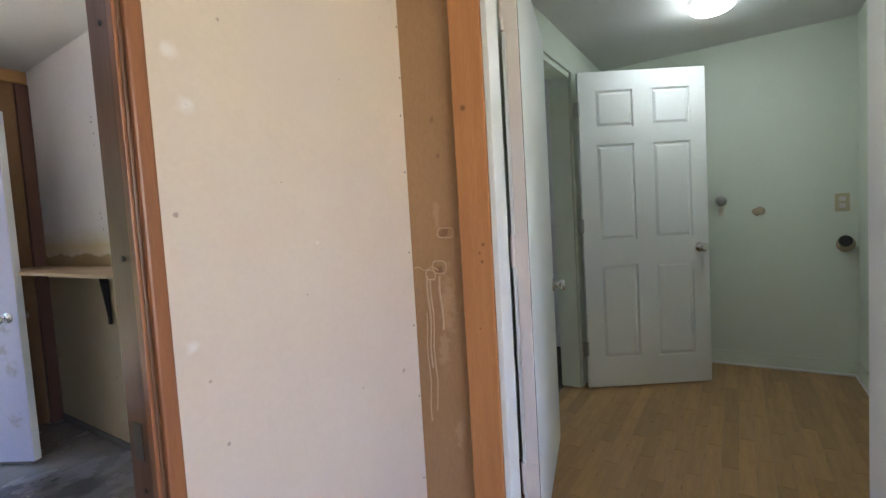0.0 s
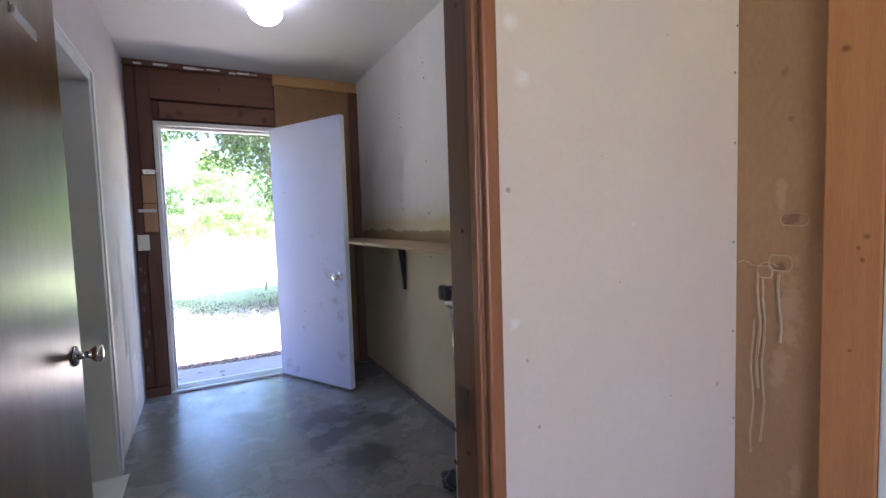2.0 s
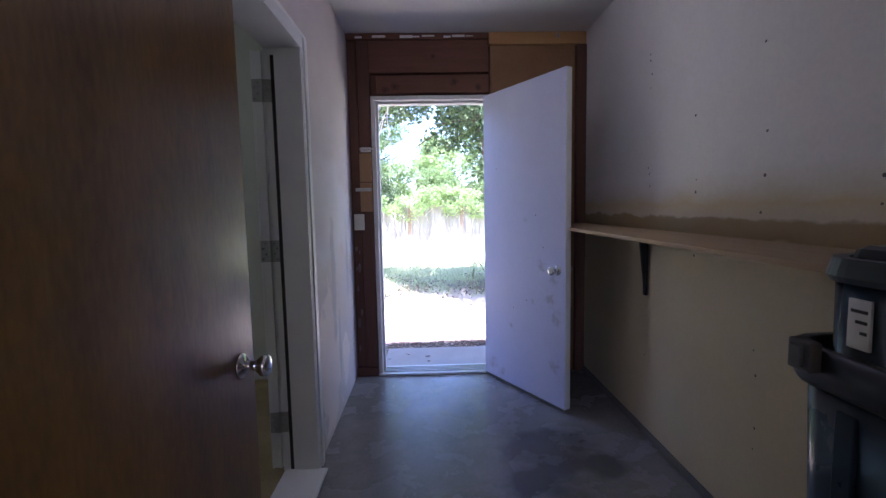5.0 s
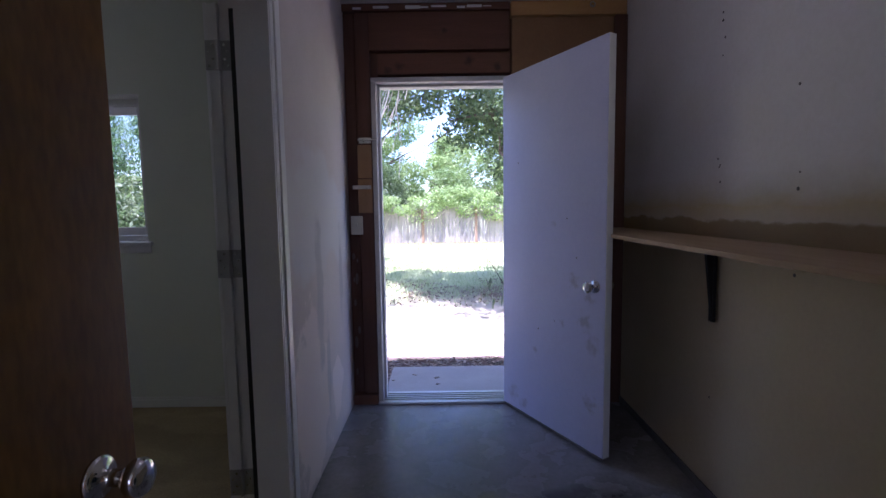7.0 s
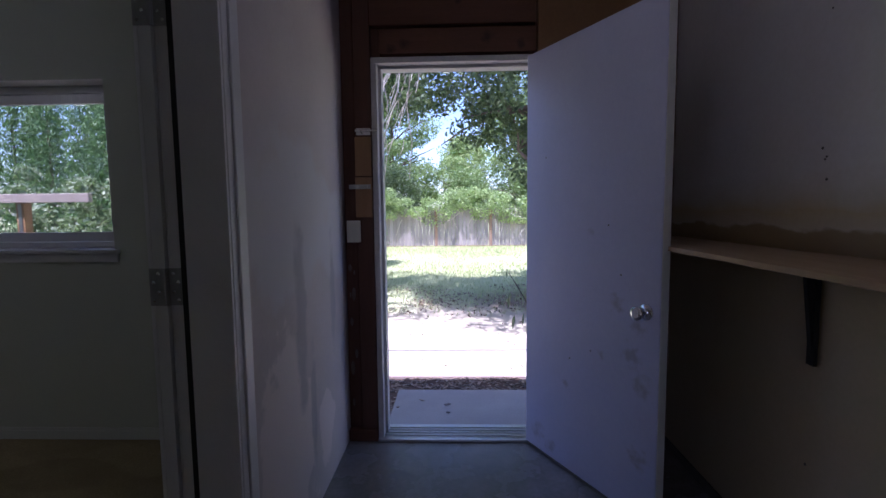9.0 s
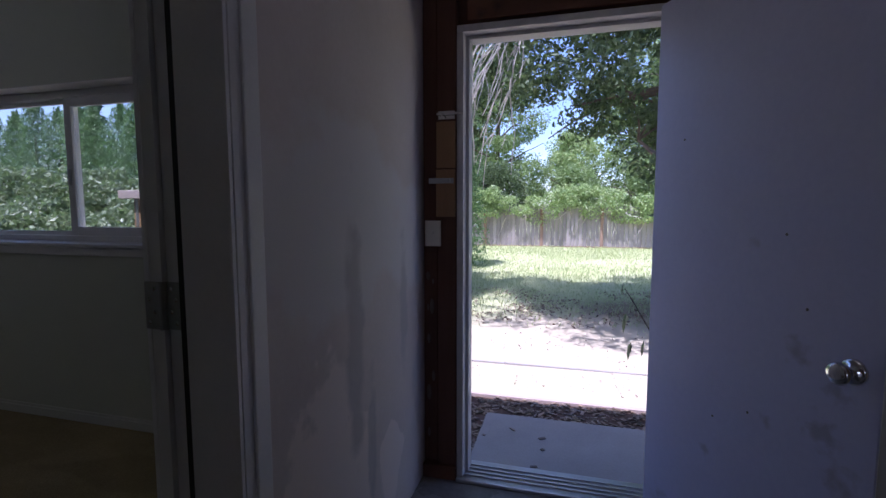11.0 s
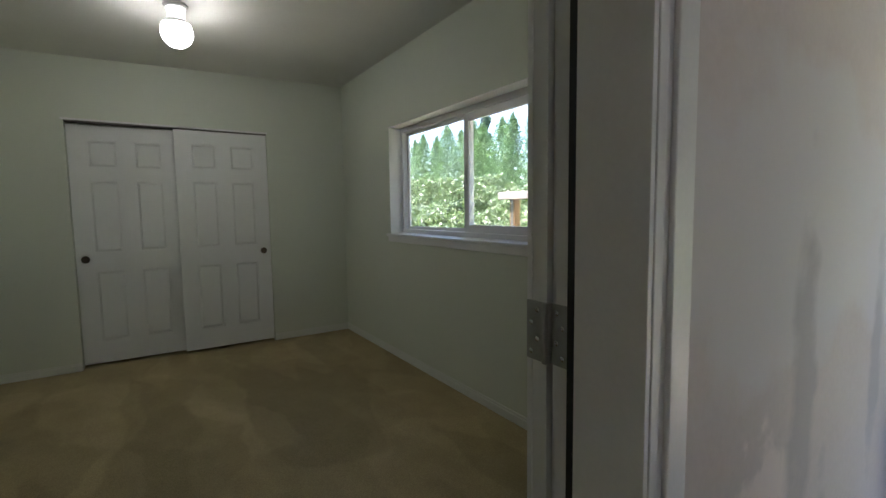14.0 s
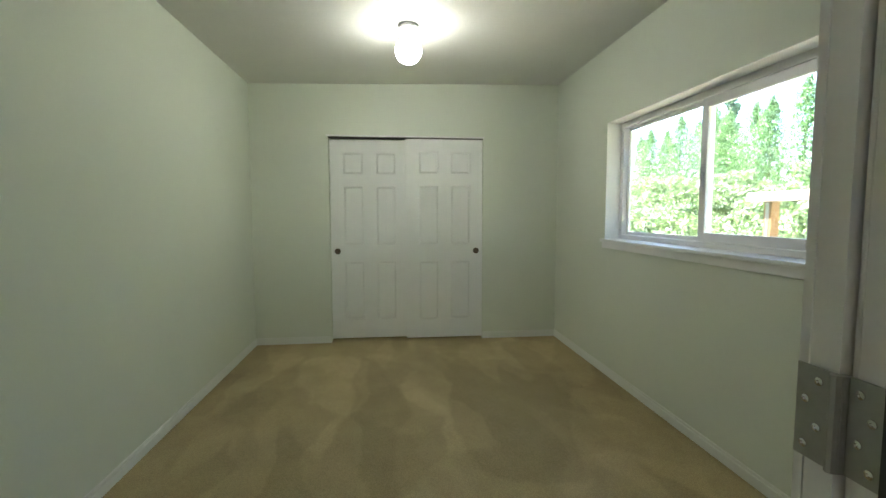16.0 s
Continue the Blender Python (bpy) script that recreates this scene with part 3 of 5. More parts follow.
part("casing", casing(DY1 + 0.004, DY1 + 0.078, XL, 1, 1), M_WHITE, g)
part("casing", casing(DY0 - 0.062, DY0 - 0.005, XL, 1, -1), M_WHITE, g)
part("head_casing", box(XL, DY0 - 0.062, DTOP + 0.0565, XL + 0.016, DY1 + 0.078, DTOP + 0.07, bevel=0.002), M_WHITE, g)
part("head_casing", box(XL + 0.0005, DY0 - 0.005, DTOP + 0.006, XL + 0.013, DY1 + 0.005, DTOP + 0.056, bevel=0.002), M_WHITE, g)
part("casing", box(-0.4875, DY1 + 0.004, 0, -0.4785, DY1 + 0.05, DTOP + 0.05, bevel=0.003), M_WHITE, g)
part("casing", box(-0.4875, DY0 - 0.05, 0, -0.4785, DY0 - 0.004, DTOP + 0.05, bevel=0.003), M_WHITE, g)
part("threshold", box(-0.475, DY0, 0.0005, XL + 0.05, DY1, 0.012, bevel=0.003), M_WHITE, g, "white painted threshold strip")
for z in (0.25, 1.075, 1.80):
    hinge(g, (-0.487, DY1 - 0.0005, z), (1, 0, 0), (0, -1, 0), 0.10, 0.039)

# bedroom door, folded right back against the bedroom wall
g = thing("door_bedroom", pose(-0.5125, DY1 - 0.006, 0.02, 0, 0, 90), "white painted bedroom door folded back to the wall", "door", kind="structure")
six_panel(g, 0.85, 1.955, 0.045, M_DOORW)
knob(g, 0.79, 0.92, 0.045, sides=(1,))
for z in (0.23, 1.055, 1.78):
    hinge(g, (-0.0005, -0.0235, z), (0, 1, 0), (-1, 0, 0), 0.10, 0.044)

# dark wooden door at the corridor's entrance
g = thing("door_dark_wood", pose(-0.2605, 1.146, 0.012, 0, 0, 89.7), "dark varnished flush wooden door standing open", "door", kind="structure")
lf = part("leaf", box(0, -0.0175, 0, 0.914, 0.0175, 2.02, bevel=0.002), M_DARKDOOR, g)
part("edge_strip", box(-0.004, -0.0172, 0, -0.0003, 0.0172, 2.02), M_CASE, lf, "red-brown bare door edge")
knob(g, 0.830, 0.86, 0.035, reach=0.075)
part("door_hook", bx(box(0.515, -0.0215, 1.780, 0.705, -0.0178, 1.806), 0.515, -0.030, 1.784, 0.533, -0.0216, 1.802, bevel=0.003), M_STEEL, g, "small metal strap screwed to the door")
for z in (0.25, 1.04, 1.80):
    hinge(g, (-0.0042, 0.017, z), (0, -1, 0), (-1, 0, 0), 0.10, 0.028, M_BRASS)

g = thing("door_frame_entry", Matrix(), "dark stained wooden door frame with red-brown casing", "door frame", kind="structure")
part("side_jamb", box(0.587, 0.884, 0, 0.6155, 1.0, 2.03, bevel=0.003), M_JAMB, g, "dark stained jamb with nail holes")
# dark jamb carried past the wall, stands in for the unlit space behind the door
part("side_jamb", box(-0.3605, 0.884, 0, -0.290, 1.138, 2.03, bevel=0.003), M_JAMB, g)
part("head_jamb", box(-0.3605, 0.884, 2.035, 0.6155, 1.0, 2.065), M_JAMB, g)
part("door_stop", box(0.580, 0.884, 0, 0.5868, 0.905, 2.03, bevel=0.002), M_CASE, g, "red-brown rounded door stop")
part("casing", box(0.592, 0.868, 0, 0.6225, 0.8838, 2.09, bevel=0.005), M_CASE, g, "red-brown rounded casing")
part("casing", box(0.6165, 0.885, 0, 0.6235, 0.9045, 2.09, bevel=0.001), M_CASE, g)
part("casing", box(-0.40, 0.868, 0, -0.345, 0.8838, 2.09, bevel=0.005), M_CASE, g)
part("head_casing", box(-0.40, 0.868, 2.092, 0.6225, 0.8838, 2.14, bevel=0.005), M_CASE, g)
part("strike_plate", box(0.5845, 0.94, 0.86, 0.5868, 0.975, 0.93), M_BRONZE, g, "small dark strike plate")
for z in (0.42, 0.80, 1.24, 1.66, 1.95):
    part("nail_head", cyl(bmesh.new(), (0.5855, 0.948, z), (0.5868, 0.948, z), 0.005, seg=8), M_BLACK, g)

# hall doorway seen from the entry room
g = thing("door_frame_hall", Matrix(), "rough fir stud with white jamb at the hall doorway", "door frame", kind="structure")
part("stud", box(1.38, 0.600, 0, 1.4045, 0.704, 2.16, bevel=0.004), M_FIR, g, "orange fir stud with a knot")
part("side_jamb", box(1.384, 0.580, 0, 1.455, 0.5985, 2.14, bevel=0.002), M_WHITE, g)
part("side_jamb", box(1.384, -0.250, 0, 1.52, -0.230, 2.14, bevel=0.002), M_WHITE, g)
part("stud", box(1.375, -0.36, 0, 1.4045, -0.252, 2.16, bevel=0.004), M_FIR, g)
part("head_jamb", box(1.40, -0.23, 2.142, 1.52, 0.58, 2.16), M_WHITE, g)
part("threshold", box(1.40, -0.23, 0.0, 1.5545, 0.58, HF, bevel=0.004), M_LAM, g)
part("stud", box(1.456, 0.662, 0, 1.5195, 0.7035, 2.16), M_HALL, g)

# white door opened into the hall
g = thing("door_hall_white", pose(1.62, 0.606, HF + 0.012, 0, 0, 14.5), "white painted door opened into the hall", "door", kind="structure")
part("leaf", box(0, -0.0225, 0, 0.83, 0.0225, 2.01, bevel=0.002), M_DOORW, g)
knob(g, 0.775, 0.80, 0.045)
M_EDGE = mat("pinkish_white_edge_paint", (0.74, 0.66, 0.62), (0.66, 0.57, 0.53), 0.5, scale=9, fine=70, bump=0.15, stretch=(4, 4, 0.6))
part("edge_strip", box(-0.006, -0.0190, 0, -0.0005, 0.0222, 2.01, bevel=0.001), M_EDGE, g, "pinkish white painted door edge")
part("edge_gap", box(-0.003, -0.0215, 0, -0.0005, -0.0192, 2.01), M_BASE, g, "dark line beside the door edge")
part("edge_lining", box(-0.004, 0.0235, 0, 0.02, 0.034, 2.01), M_WHITE, g)
for z in (0.25, 1.03, 1.80):
    bm = box(-0.0090, -0.0180, z - 0.055, -0.0062, 0.030, z + 0.055, bevel=0.0008)
    for k in range(5):
        cyl(bm, (-0.010, 0.033, z - 0.054 + 0.0218 * k), (-0.010, 0.033, z - 0.0335 + 0.0218 * k), 0.0075, seg=10)
    hp = part("hinge", bm, M_EDGE, g, "pinkish white painted hinge")
    for u, v in ((0.004, 0.036), (-0.006, 0.012), (0.004, -0.012), (-0.006, -0.036)):
        part("screw", cyl(bmesh.new(), (-0.0088, u, z + v), (-0.0104, u, z + v), 0.0042, seg=8), M_EDGE, hp)

# six panel door standing open at the end of the hall
dx, dy = 0.46, -0.695
g = thing("door_hall_six_panel", pose(3.175, 0.848, HF + 0.012, 0, 0, math.degrees(math.atan2(dy, dx))), "pale six panel door standing open in the hall", "door", kind="structure")
six_panel(g, 0.81, 2.03, 0.035, M_DOORW)
knob(g, 0.75, 0.885, 0.035)
for z in (0.26, 1.06, 1.80):
    bm = box(-0.03, -0.019, z - 0.045, 0.006, -0.0165, z + 0.045)
    cyl(bm, (-0.008, -0.021, z - 0.045), (-0.008, -0.021, z + 0.045), 0.007, seg=8)
    part("hinge", bm, M_STEEL, g, "steel butt hinge")
g = thing("door_frame_hall_side", Matrix(), "pale green painted frame of the side doorway", "door frame", kind="structure")
for x0, x1 in ((HD0 - 0.055, HD0), (HD1 + 0.0, HD1 + 0.055)):
    part("casing", box(x0, 0.884, HF, x1, 0.8995, HDT + 0.01, bevel=0.003), M_HALL, g)
part("head_casing", box(HD0 - 0.055, 0.884, HDT + 0.011, HD1 + 0.055, 0.8995, HDT + 0.06, bevel=0.003), M_HALL, g)
part("side_jamb", box(HD1 - 0.018, 0.9005, HF, HD1 - 0.0005, 1.025, HDT - 0.02), M_HALL, g)
part("side_jamb", box(HD0 + 0.0005, 0.9005, HF, HD0 + 0.018, 1.025, HDT - 0.02), M_HALL, g)
part("head_jamb", box(HD0 + 0.0005, 0.9005, HDT - 0.0195, HD1 - 0.0005, 1.025, HDT - 0.0005), M_HALL, g)

# ---- outside door and its unlined wall ----
g = thing("door_frame_outside", Matrix(), "white and bare metal frame of the outside door", "door frame", kind="structure")
part("side_jamb", box(FX0, YB - 0.004, 0.02, FX0 + 0.030, YB + 0.125, FTOP - 0.0305, bevel=0.003), M_FRAME, g)
part("side_jamb", box(FX1 - 0.030, YB - 0.004, 0.02, FX1, YB + 0.125, FTOP - 0.0305, bevel=0.003), M_FRAME, g)
part("head_jamb", box(FX0, YB - 0.004, FTOP - 0.03, FX1, YB + 0.125, FTOP, bevel=0.003), M_FRAME, g)
part("door_stop", box(FX0 + 0.0305, YB + 0.05, 0.022, FX0 + 0.045, YB + 0.12, FTOP - 0.031), M_FRAME, g)
part("door_stop", box(FX0 + 0.046, YB + 0.05, FTOP - 0.046, FX1 - 0.0305, YB + 0.12, FTOP - 0.031), M_FRAME, g)
bm = box(FX0, YB - 0.02, 0.0005, FX1, YB + 0.16, 0.019, bevel=0.004)
for k in range(4):
    bx(bm, FX0 + 0.031, YB + 0.02 + 0.03 * k, 0.0185, FX1 - 0.031, YB + 0.03 + 0.03 * k, 0.026, bevel=0.002)
part("threshold", bm, M_ALU, g, "ribbed bare metal threshold")

hx, hy = 0.672, YB - 0.012
ang = math.degrees(math.atan2(3.474 - hy, 1.068 - hx))
g = thing("door_outside", pose(hx, hy, 0.022, 0, 0, ang), "lavender white flush outside door standing open", "door", kind="structure")
M_LEAF = mat("lavender_white_leaf", (0.56, 0.57, 0.74), (0.48, 0.49, 0.67), 0.45, scale=2.2, fine=70, bump=0.03, amount=0.5)
blot(M_LEAF, [(0.68, -0.02, 0.66, 0.05), (0.71, -0.02, 0.78, 0.035), (0.73, -0.02, 0.55, 0.05), (0.6, -0.02, 0.86, 0.04), (0.45, -0.02, 1.15, 0.025),
              (0.52, -0.02, 0.62, 0.02), (0.3, -0.02, 0.42, 0.02), (0.1, -0.02, 0.1, 0.05), (0.72, -0.02, 0.25, 0.05), (0.2, -0.02, 0.06, 0.04)], (0.36, 0.35, 0.44), 0.95, 1.6, 34.0)
lf = part("leaf", box(0, -0.022, 0, 0.805, 0.022, 2.025, bevel=0.003), M_LEAF, g)
part("edge_strip", box(0.8055, -0.0205, 0.002, 0.8075, 0.0205, 2.023), M_WHITE, lf, "worn pale door edge")
part("door_sweep", box(0.004, -0.024, -0.012, 0.80, 0.024, -0.0005, bevel=0.002), M_BASE, g, "dark rubber sweep")
knob(g, 0.742, 0.85, 0.044)
bm = bmesh.new()
for x, z in ((0.46, 0.62), (0.33, 0.55), (0.55, 1.18), (0.15, 1.5), (0.62, 0.98)):
    cyl(bm, (x, -0.0218, z), (x, -0.0232, z), 0.004, seg=8)
part("dent", bm, M_BASE, g, "small dark dents")

blot(M_BEAM, [(0.02, YB, 2.13, 0.035), (0.45, YB, 2.15, 0.04), (0.62, YB, 2.12, 0.03), (0.30, YB, 2.34, 0.02), (-0.05, YB, 2.10, 0.03)], (0.03, 0.013, 0.008), 0.8, 1.0, 20.0)
g = thing("wall_framing", Matrix(), "exposed dark wooden framing round the outside door", "wall framing", kind="structure")
part("top_plate", box(-0.318, YB - 0.006, 2.455, 0.70, YB + 0.049, 2.498, bevel=0.004), M_BEAM, g, "dark top plate with pale paint scraps")
part("header", box(-0.16, YB + 0.004, 2.225, 0.70, YB + 0.049, 2.452, bevel=0.005), M_BEAM, g, "dark red-brown header beam")
part("header", box(-0.11, YB - 0.004, 2.08, 0.70, YB + 0.049, 2.205, bevel=0.005), M_BEAM, g, "brown lower header board")
part("stud", box(-0.245, YB + 0.0, 0.07, -0.158, YB + 0.049, 2.453, bevel=0.004), M_BEAMV, g)
part("stud", box(-0.318, YB + 0.02, 0.07, -0.25, YB + 0.049, 2.453, bevel=0.006), M_BEAMV, g)
part("sole_plate", box(-0.318, YB - 0.012, 0.0, -0.158, YB + 0.049, 0.065, bevel=0.004), M_BEAM, g)
part("backing_panel", box(0.712, YB + 0.012, 0.0, XR - 0.002, YB + 0.049, 2.412), M_HARD, g, "brown hardboard backing panel")
part("stud", box(1.33, YB - 0.03, 0.0, XR - 0.003, YB + 0.0115, 2.405, bevel=0.004), M_BEAMV, g)
part("nailer", box(0.703, YB - 0.012, 2.414, XR - 0.002, YB + 0.049, 2.498, bevel=0.004), M_PINE, g, "yellow pine nailing board")
part("block", box(-0.248, YB - 0.016, 1.24, -0.16, YB - 0.0005, 1.45, bevel=0.003), M_BLOCK, g, "pale nailed wooden block")
part("block", box(-0.246, YB - 0.014, 1.456, -0.16, YB - 0.0005, 1.66, bevel=0.003), M_BLOCK, g, "pale nailed wooden block")
bm = bmesh.new()
for k in range(9):
    x = -0.25 + k * 0.1 + 0.03 * math.sin(k * 2.3)
    bx(bm, x, YB - 0.0085, 2.462 + 0.004 * (k % 3), x + 0.05 + 0.04 * (k % 2), YB - 0.0062, 2.475 + 0.006 * (k % 2))
part("paint_scrap", bm, M_LABEL, g, "pale scraps of old paint")
bm = bmesh.new()
rng = random.Random(5)
for k in range(9):
    z = rng.uniform(0.2, 1.2)
    x = -0.30 + rng.uniform(0, 0.03)
    ball(bm, (x, YB + 0.018, z), rng.uniform(0.008, 0.02), 0.6, 0.3, rng.uniform(1, 2.2), 8, 6)
part("foam_scrap", bm, M_PLASTER, g, "scraps of pale plaster in the gap")

g = thing("barrel_bolt", Matrix.Translation((-0.19, YB - 0.016, 1.685)), "small chromed barrel bolt on the door post", "bolt")
part("plate", box(-0.045, -0.003, -0.018, 0.03, 0.0, 0.018, bevel=0.001), M_CHROME, g)
part("bar", cyl(bmesh.new(), (-0.05, -0.01, 0.004), (0.065, -0.01, 0.004), 0.006, seg=10), M_CHROME, g)
part("handle", cyl(bmesh.new(), (-0.02, -0.01, 0.004), (-0.02, -0.03, -0.004), 0.004, seg=8), M_CHROME, g)
g = thing("latch_bracket", Matrix.Translation((-0.20, YB - 0.017, 1.40)), "small grey metal latch bracket on the post", "latch")
part("plate", box(-0.08, -0.002, -0.012, 0.035, 0.0, 0.012, bevel=0.001), M_STEEL, g)
part("hasp", box(-0.02, -0.014, -0.008, 0.02, -0.0025, 0.008, bevel=0.002), M_STEEL, g)
g = thing("light_switch", Matrix.Translation((-0.26, YB - 0.02, 1.165)), "ivory light switch on the unlined wall", "light switch")
part("back_box", box(-0.03, 0.0005, -0.045, 0.03, 0.04, 0.045), M_STEEL, g)
part("cover_plate", box(-0.037, -0.006, -0.058, 0.037, 0.0, 0.058, bevel=0.003), M_IVORY, g)
part("toggle", box(-0.005, -0.016, -0.004, 0.005, -0.0065, 0.012, bevel=0.002), M_IVORY, g)
g = thing("screw_eye", Matrix.Translation((1.19, YB - 0.013, 2.465)), "steel screw eye in the pine board", "screw eye")
bm = bmesh.new()
R = 0.014
for k in range(14):
    a, b = 2 * math.pi * k / 14, 2 * math.pi * (k + 1) / 14
    cyl(bm, (R * math.cos(a), -0.012, R * math.sin(a)), (R * math.cos(b), -0.012, R * math.sin(b)), 0.0035, seg=6)
part("ring", bm, M_STEEL, g)
part("shank", cyl(bmesh.new(), (0, 0, 0), (0, -0.012, -0.012), 0.0035, seg=6), M_STEEL, g)

# ---- corridor things ----
g = thing("wall_shelf", Matrix.Translation((1.235, 2.7, 1.112)), "pine board shelf on brackets along the wall", "shelf")
part("board", box(-0.165, -1.35, 0, 0.163, 1.46, 0.017, bevel=0.002), M_SHELF, g)
for y in (0.50,):
    bm = box(-0.02, y - 0.015, -0.006, 0.16, y + 0.015, -0.0005)
    bx(bm, 0.150, y - 0.015, -0.335, 0.162, y + 0.015, -0.006)
    v = [bm.verts.new(p) for p in ((0.115, y - 0.008, -0.006), (0.15, y - 0.008, -0.006), (0.15, y - 0.008, -0.31), (0.115, y + 0.008, -0.006), (0.15, y + 0.008, -0.006), (0.15, y + 0.008, -0.31))]
    for f in ((0, 1, 2), (3, 5, 4), (0, 2, 5, 3), (0, 3, 4, 1), (1, 4, 5, 2)):
        bm.faces.new([v[i] for i in f])
    part("bracket", bm, M_BLACK, g, "black triangular shelf bracket")


def tub(bm, x0, y0, x1, y1, z0, z1, taper, r, wall=0.004, seg=5):
    """An open plastic tub with rounded corners: outer wall, rim and inner wall."""
    def ring(z, grow, rr):
        pts = []
        for cx, cy, a0 in ((x1 - rr, y1 - rr, 0), (x0 + rr, y1 - rr, 90), (x0 + rr, y0 + rr, 180), (x1 - rr, y0 + rr, 270)):
            for k in range(seg + 1):
                a = radians(a0 + 90 * k / seg)
                pts.append(bm.verts.new((cx + (rr + grow) * math.cos(a), cy + (rr + grow) * math.sin(a), z)))
        return pts
    rings = [ring(z0, -taper, r), ring(z0 + 0.01, -taper + 0.006, r), ring(z1, 0, r), ring(z1, -wall, r), ring(z0 + 0.02, -taper - wall + 0.006, r)]
    n = len(rings[0])
    for a, b in zip(rings, rings[1:]):
        for i in range(n):
            bm.faces.new((a[i], a[(i + 1) % n], b[(i + 1) % n], b[i]))
    bm.faces.new(list(reversed(rings[0])))
    bm.faces.new(rings[-1])
    return bm


g = thing("storage_box", Matrix.Translation((1.105, 1.40, 0)), "white cardboard storage box with dark edges", "box")
part("body", box(-0.215, -0.175, 0.0, 0.29, 0.175, 0.60, bevel=0.006), M_BOX, g)
for z in (0.13, 0.26, 0.40, 0.52):
    part("band", bx(box(-0.2175, -0.177, z, -0.2155, 0.177, z + 0.012), -0.2155, 0.1755, z, 0.30, 0.1775, z + 0.012), M_LIDB, g, "dark printed band")
part("label", box(-0.2172, -0.05, 0.30, -0.2155, 0.10, 0.38), M_LABEL, g)
part("lid", box(-0.222, -0.182, 0.601, 0.305, 0.182, 0.63, bevel=0.005), M_BOX, g)
g = thing("plastic_tote", Matrix.Translation((1.105, 1.40, 0.632)), "dark teal plastic tote with a thick rim", "storage tote")
part("tub", tub(bmesh.new(), -0.235, -0.19, 0.28, 0.19, 0.0, 0.385, 0.02, 0.06), M_BLUE, g, smooth=True)
part("rim", tub(bmesh.new(), -0.252, -0.207, 0.29, 0.207, 0.335, 0.398, 0.006, 0.075, wall=0.022), M_LIDB, g, "dark flared rim", smooth=True)
for y in (-0.10, 0.06):
    part("rib", box(-0.2375, y, 0.03, -0.228, y + 0.035, 0.31, bevel=0.003), M_BLUE, g)
bm = box(-0.272, 0.105, 0.362, -0.2505, 0.150, 0.412, bevel=0.004)
bx(bm, -0.278, 0.115, 0.370, -0.2725, 0.140, 0.404, bevel=0.002)
part("handle_clip", bm, M_BASE, g, "dark grey handle clip")
g = thing("nested_tote", Matrix.Translation((1.105, 1.40, 0.68)), "dark teal tote with lid nested in another", "storage tote")
part("tub", tub(bmesh.new(), -0.215, -0.177, 0.267, 0.177, 0.0, 0.478, 0.012, 0.075, seg=9), M_TEAL, g, smooth=True)
bm = tub(bmesh.new(), -0.220, -0.182, 0.272, 0.182, 0.456, 0.494, -0.001, 0.078, wall=0.02, seg=9)
bx(bm, -0.185, -0.150, 0.47, 0.235, 0.145, 0.512, bevel=0.018)
part("lid", bm, M_LIDB, g, "glossy dark snap-on lid")
# small white patch with three dark lines on the tote's side
part("label", box(-0.2185, 0.066, 0.36, -0.2135, 0.102, 0.435), M_LABEL, g, "small white patch on the tote")
bm = bmesh.new()
for k in range(3):
    bx(bm, -0.2192, 0.070, 0.415 - 0.016 * k, -0.2186, 0.097 - 0.008 * k, 0.420 - 0.016 * k)
part("patch_lines", bm, M_LIDB, g)
g = thing("black_cloth", Matrix.Translation((1.07, 1.34, 1.186)), "crumpled black cloth on the tote lid", "cloth")
bm = bmesh.new()
bmesh.ops.create_icosphere(bm, subdivisions=4, radius=1, matrix=Matrix.Diagonal((0.14, 0.12, 0.045, 1)))
for v in bm.verts:
    n = noise.noise(v.co * 16) * 0.35 + noise.noise(v.co * 40) * 0.12
    v.co = Vector((v.co.x * (1 + n), v.co.y * (1 + n), max(0.0, v.co.z * (1 + 1.6 * n) + 0.012)))
part("fabric", bm, M_BLACK, g, smooth=True)

g = thing("floor_rag", Matrix.Translation((1.12, 2.03, 0.0)), "crumpled dark blue rag on the floor beside the box", "rag")
bm = bmesh.new()
bmesh.ops.create_icosphere(bm, subdivisions=4, radius=1, matrix=Matrix.Diagonal((0.045, 0.06, 0.055, 1)))
for v in bm.verts:
    n = noise.noise(v.co * 30) * 0.45 + noise.noise(v.co * 70) * 0.15
    v.co = Vector((v.co.x * (1 + n), v.co.y * (1 + n), max(0.0, v.co.z * (1 + 1.2 * n) + 0.03)))
part("fabric", bm, M_BLUE, g, smooth=True)
g = thing("hanging_cap", Matrix.Translation((1.352, 1.72, 1.47)), "black padded cap with grey rim hung on the wall", "cap")


def shield(bm, wide, high, thick, x0):
    """A rounded pad with a pointed foot, bulging away from the wall."""
    rings = []
    for r, d in ((1.0, 0.0), (0.97, 0.45), (0.85, 0.8), (0.55, 0.97), (0.0, 1.0)):
        ring = []
        for k in range(28):
            a = 2 * math.pi * k / 28
            y, z = math.cos(a) * wide, math.sin(a) * high
            if z < 0:
                y *= 1 - 0.55 * (abs(z) / high) ** 1.5
                z *= 1.15
            ring.append(bm.verts.new((x0 - d * thick, y * max(r, 0.02), z * max(r, 0.02))))
        rings.append(ring)
    for a, c in zip(rings, rings[1:]):
        for k in range(28):
            bm.faces.new((a[k], a[(k + 1) % 28], c[(k + 1) % 28], c[k]))
    bm.faces.new(list(reversed(rings[0])))
    bm.faces.new(rings[-1])
    return bm


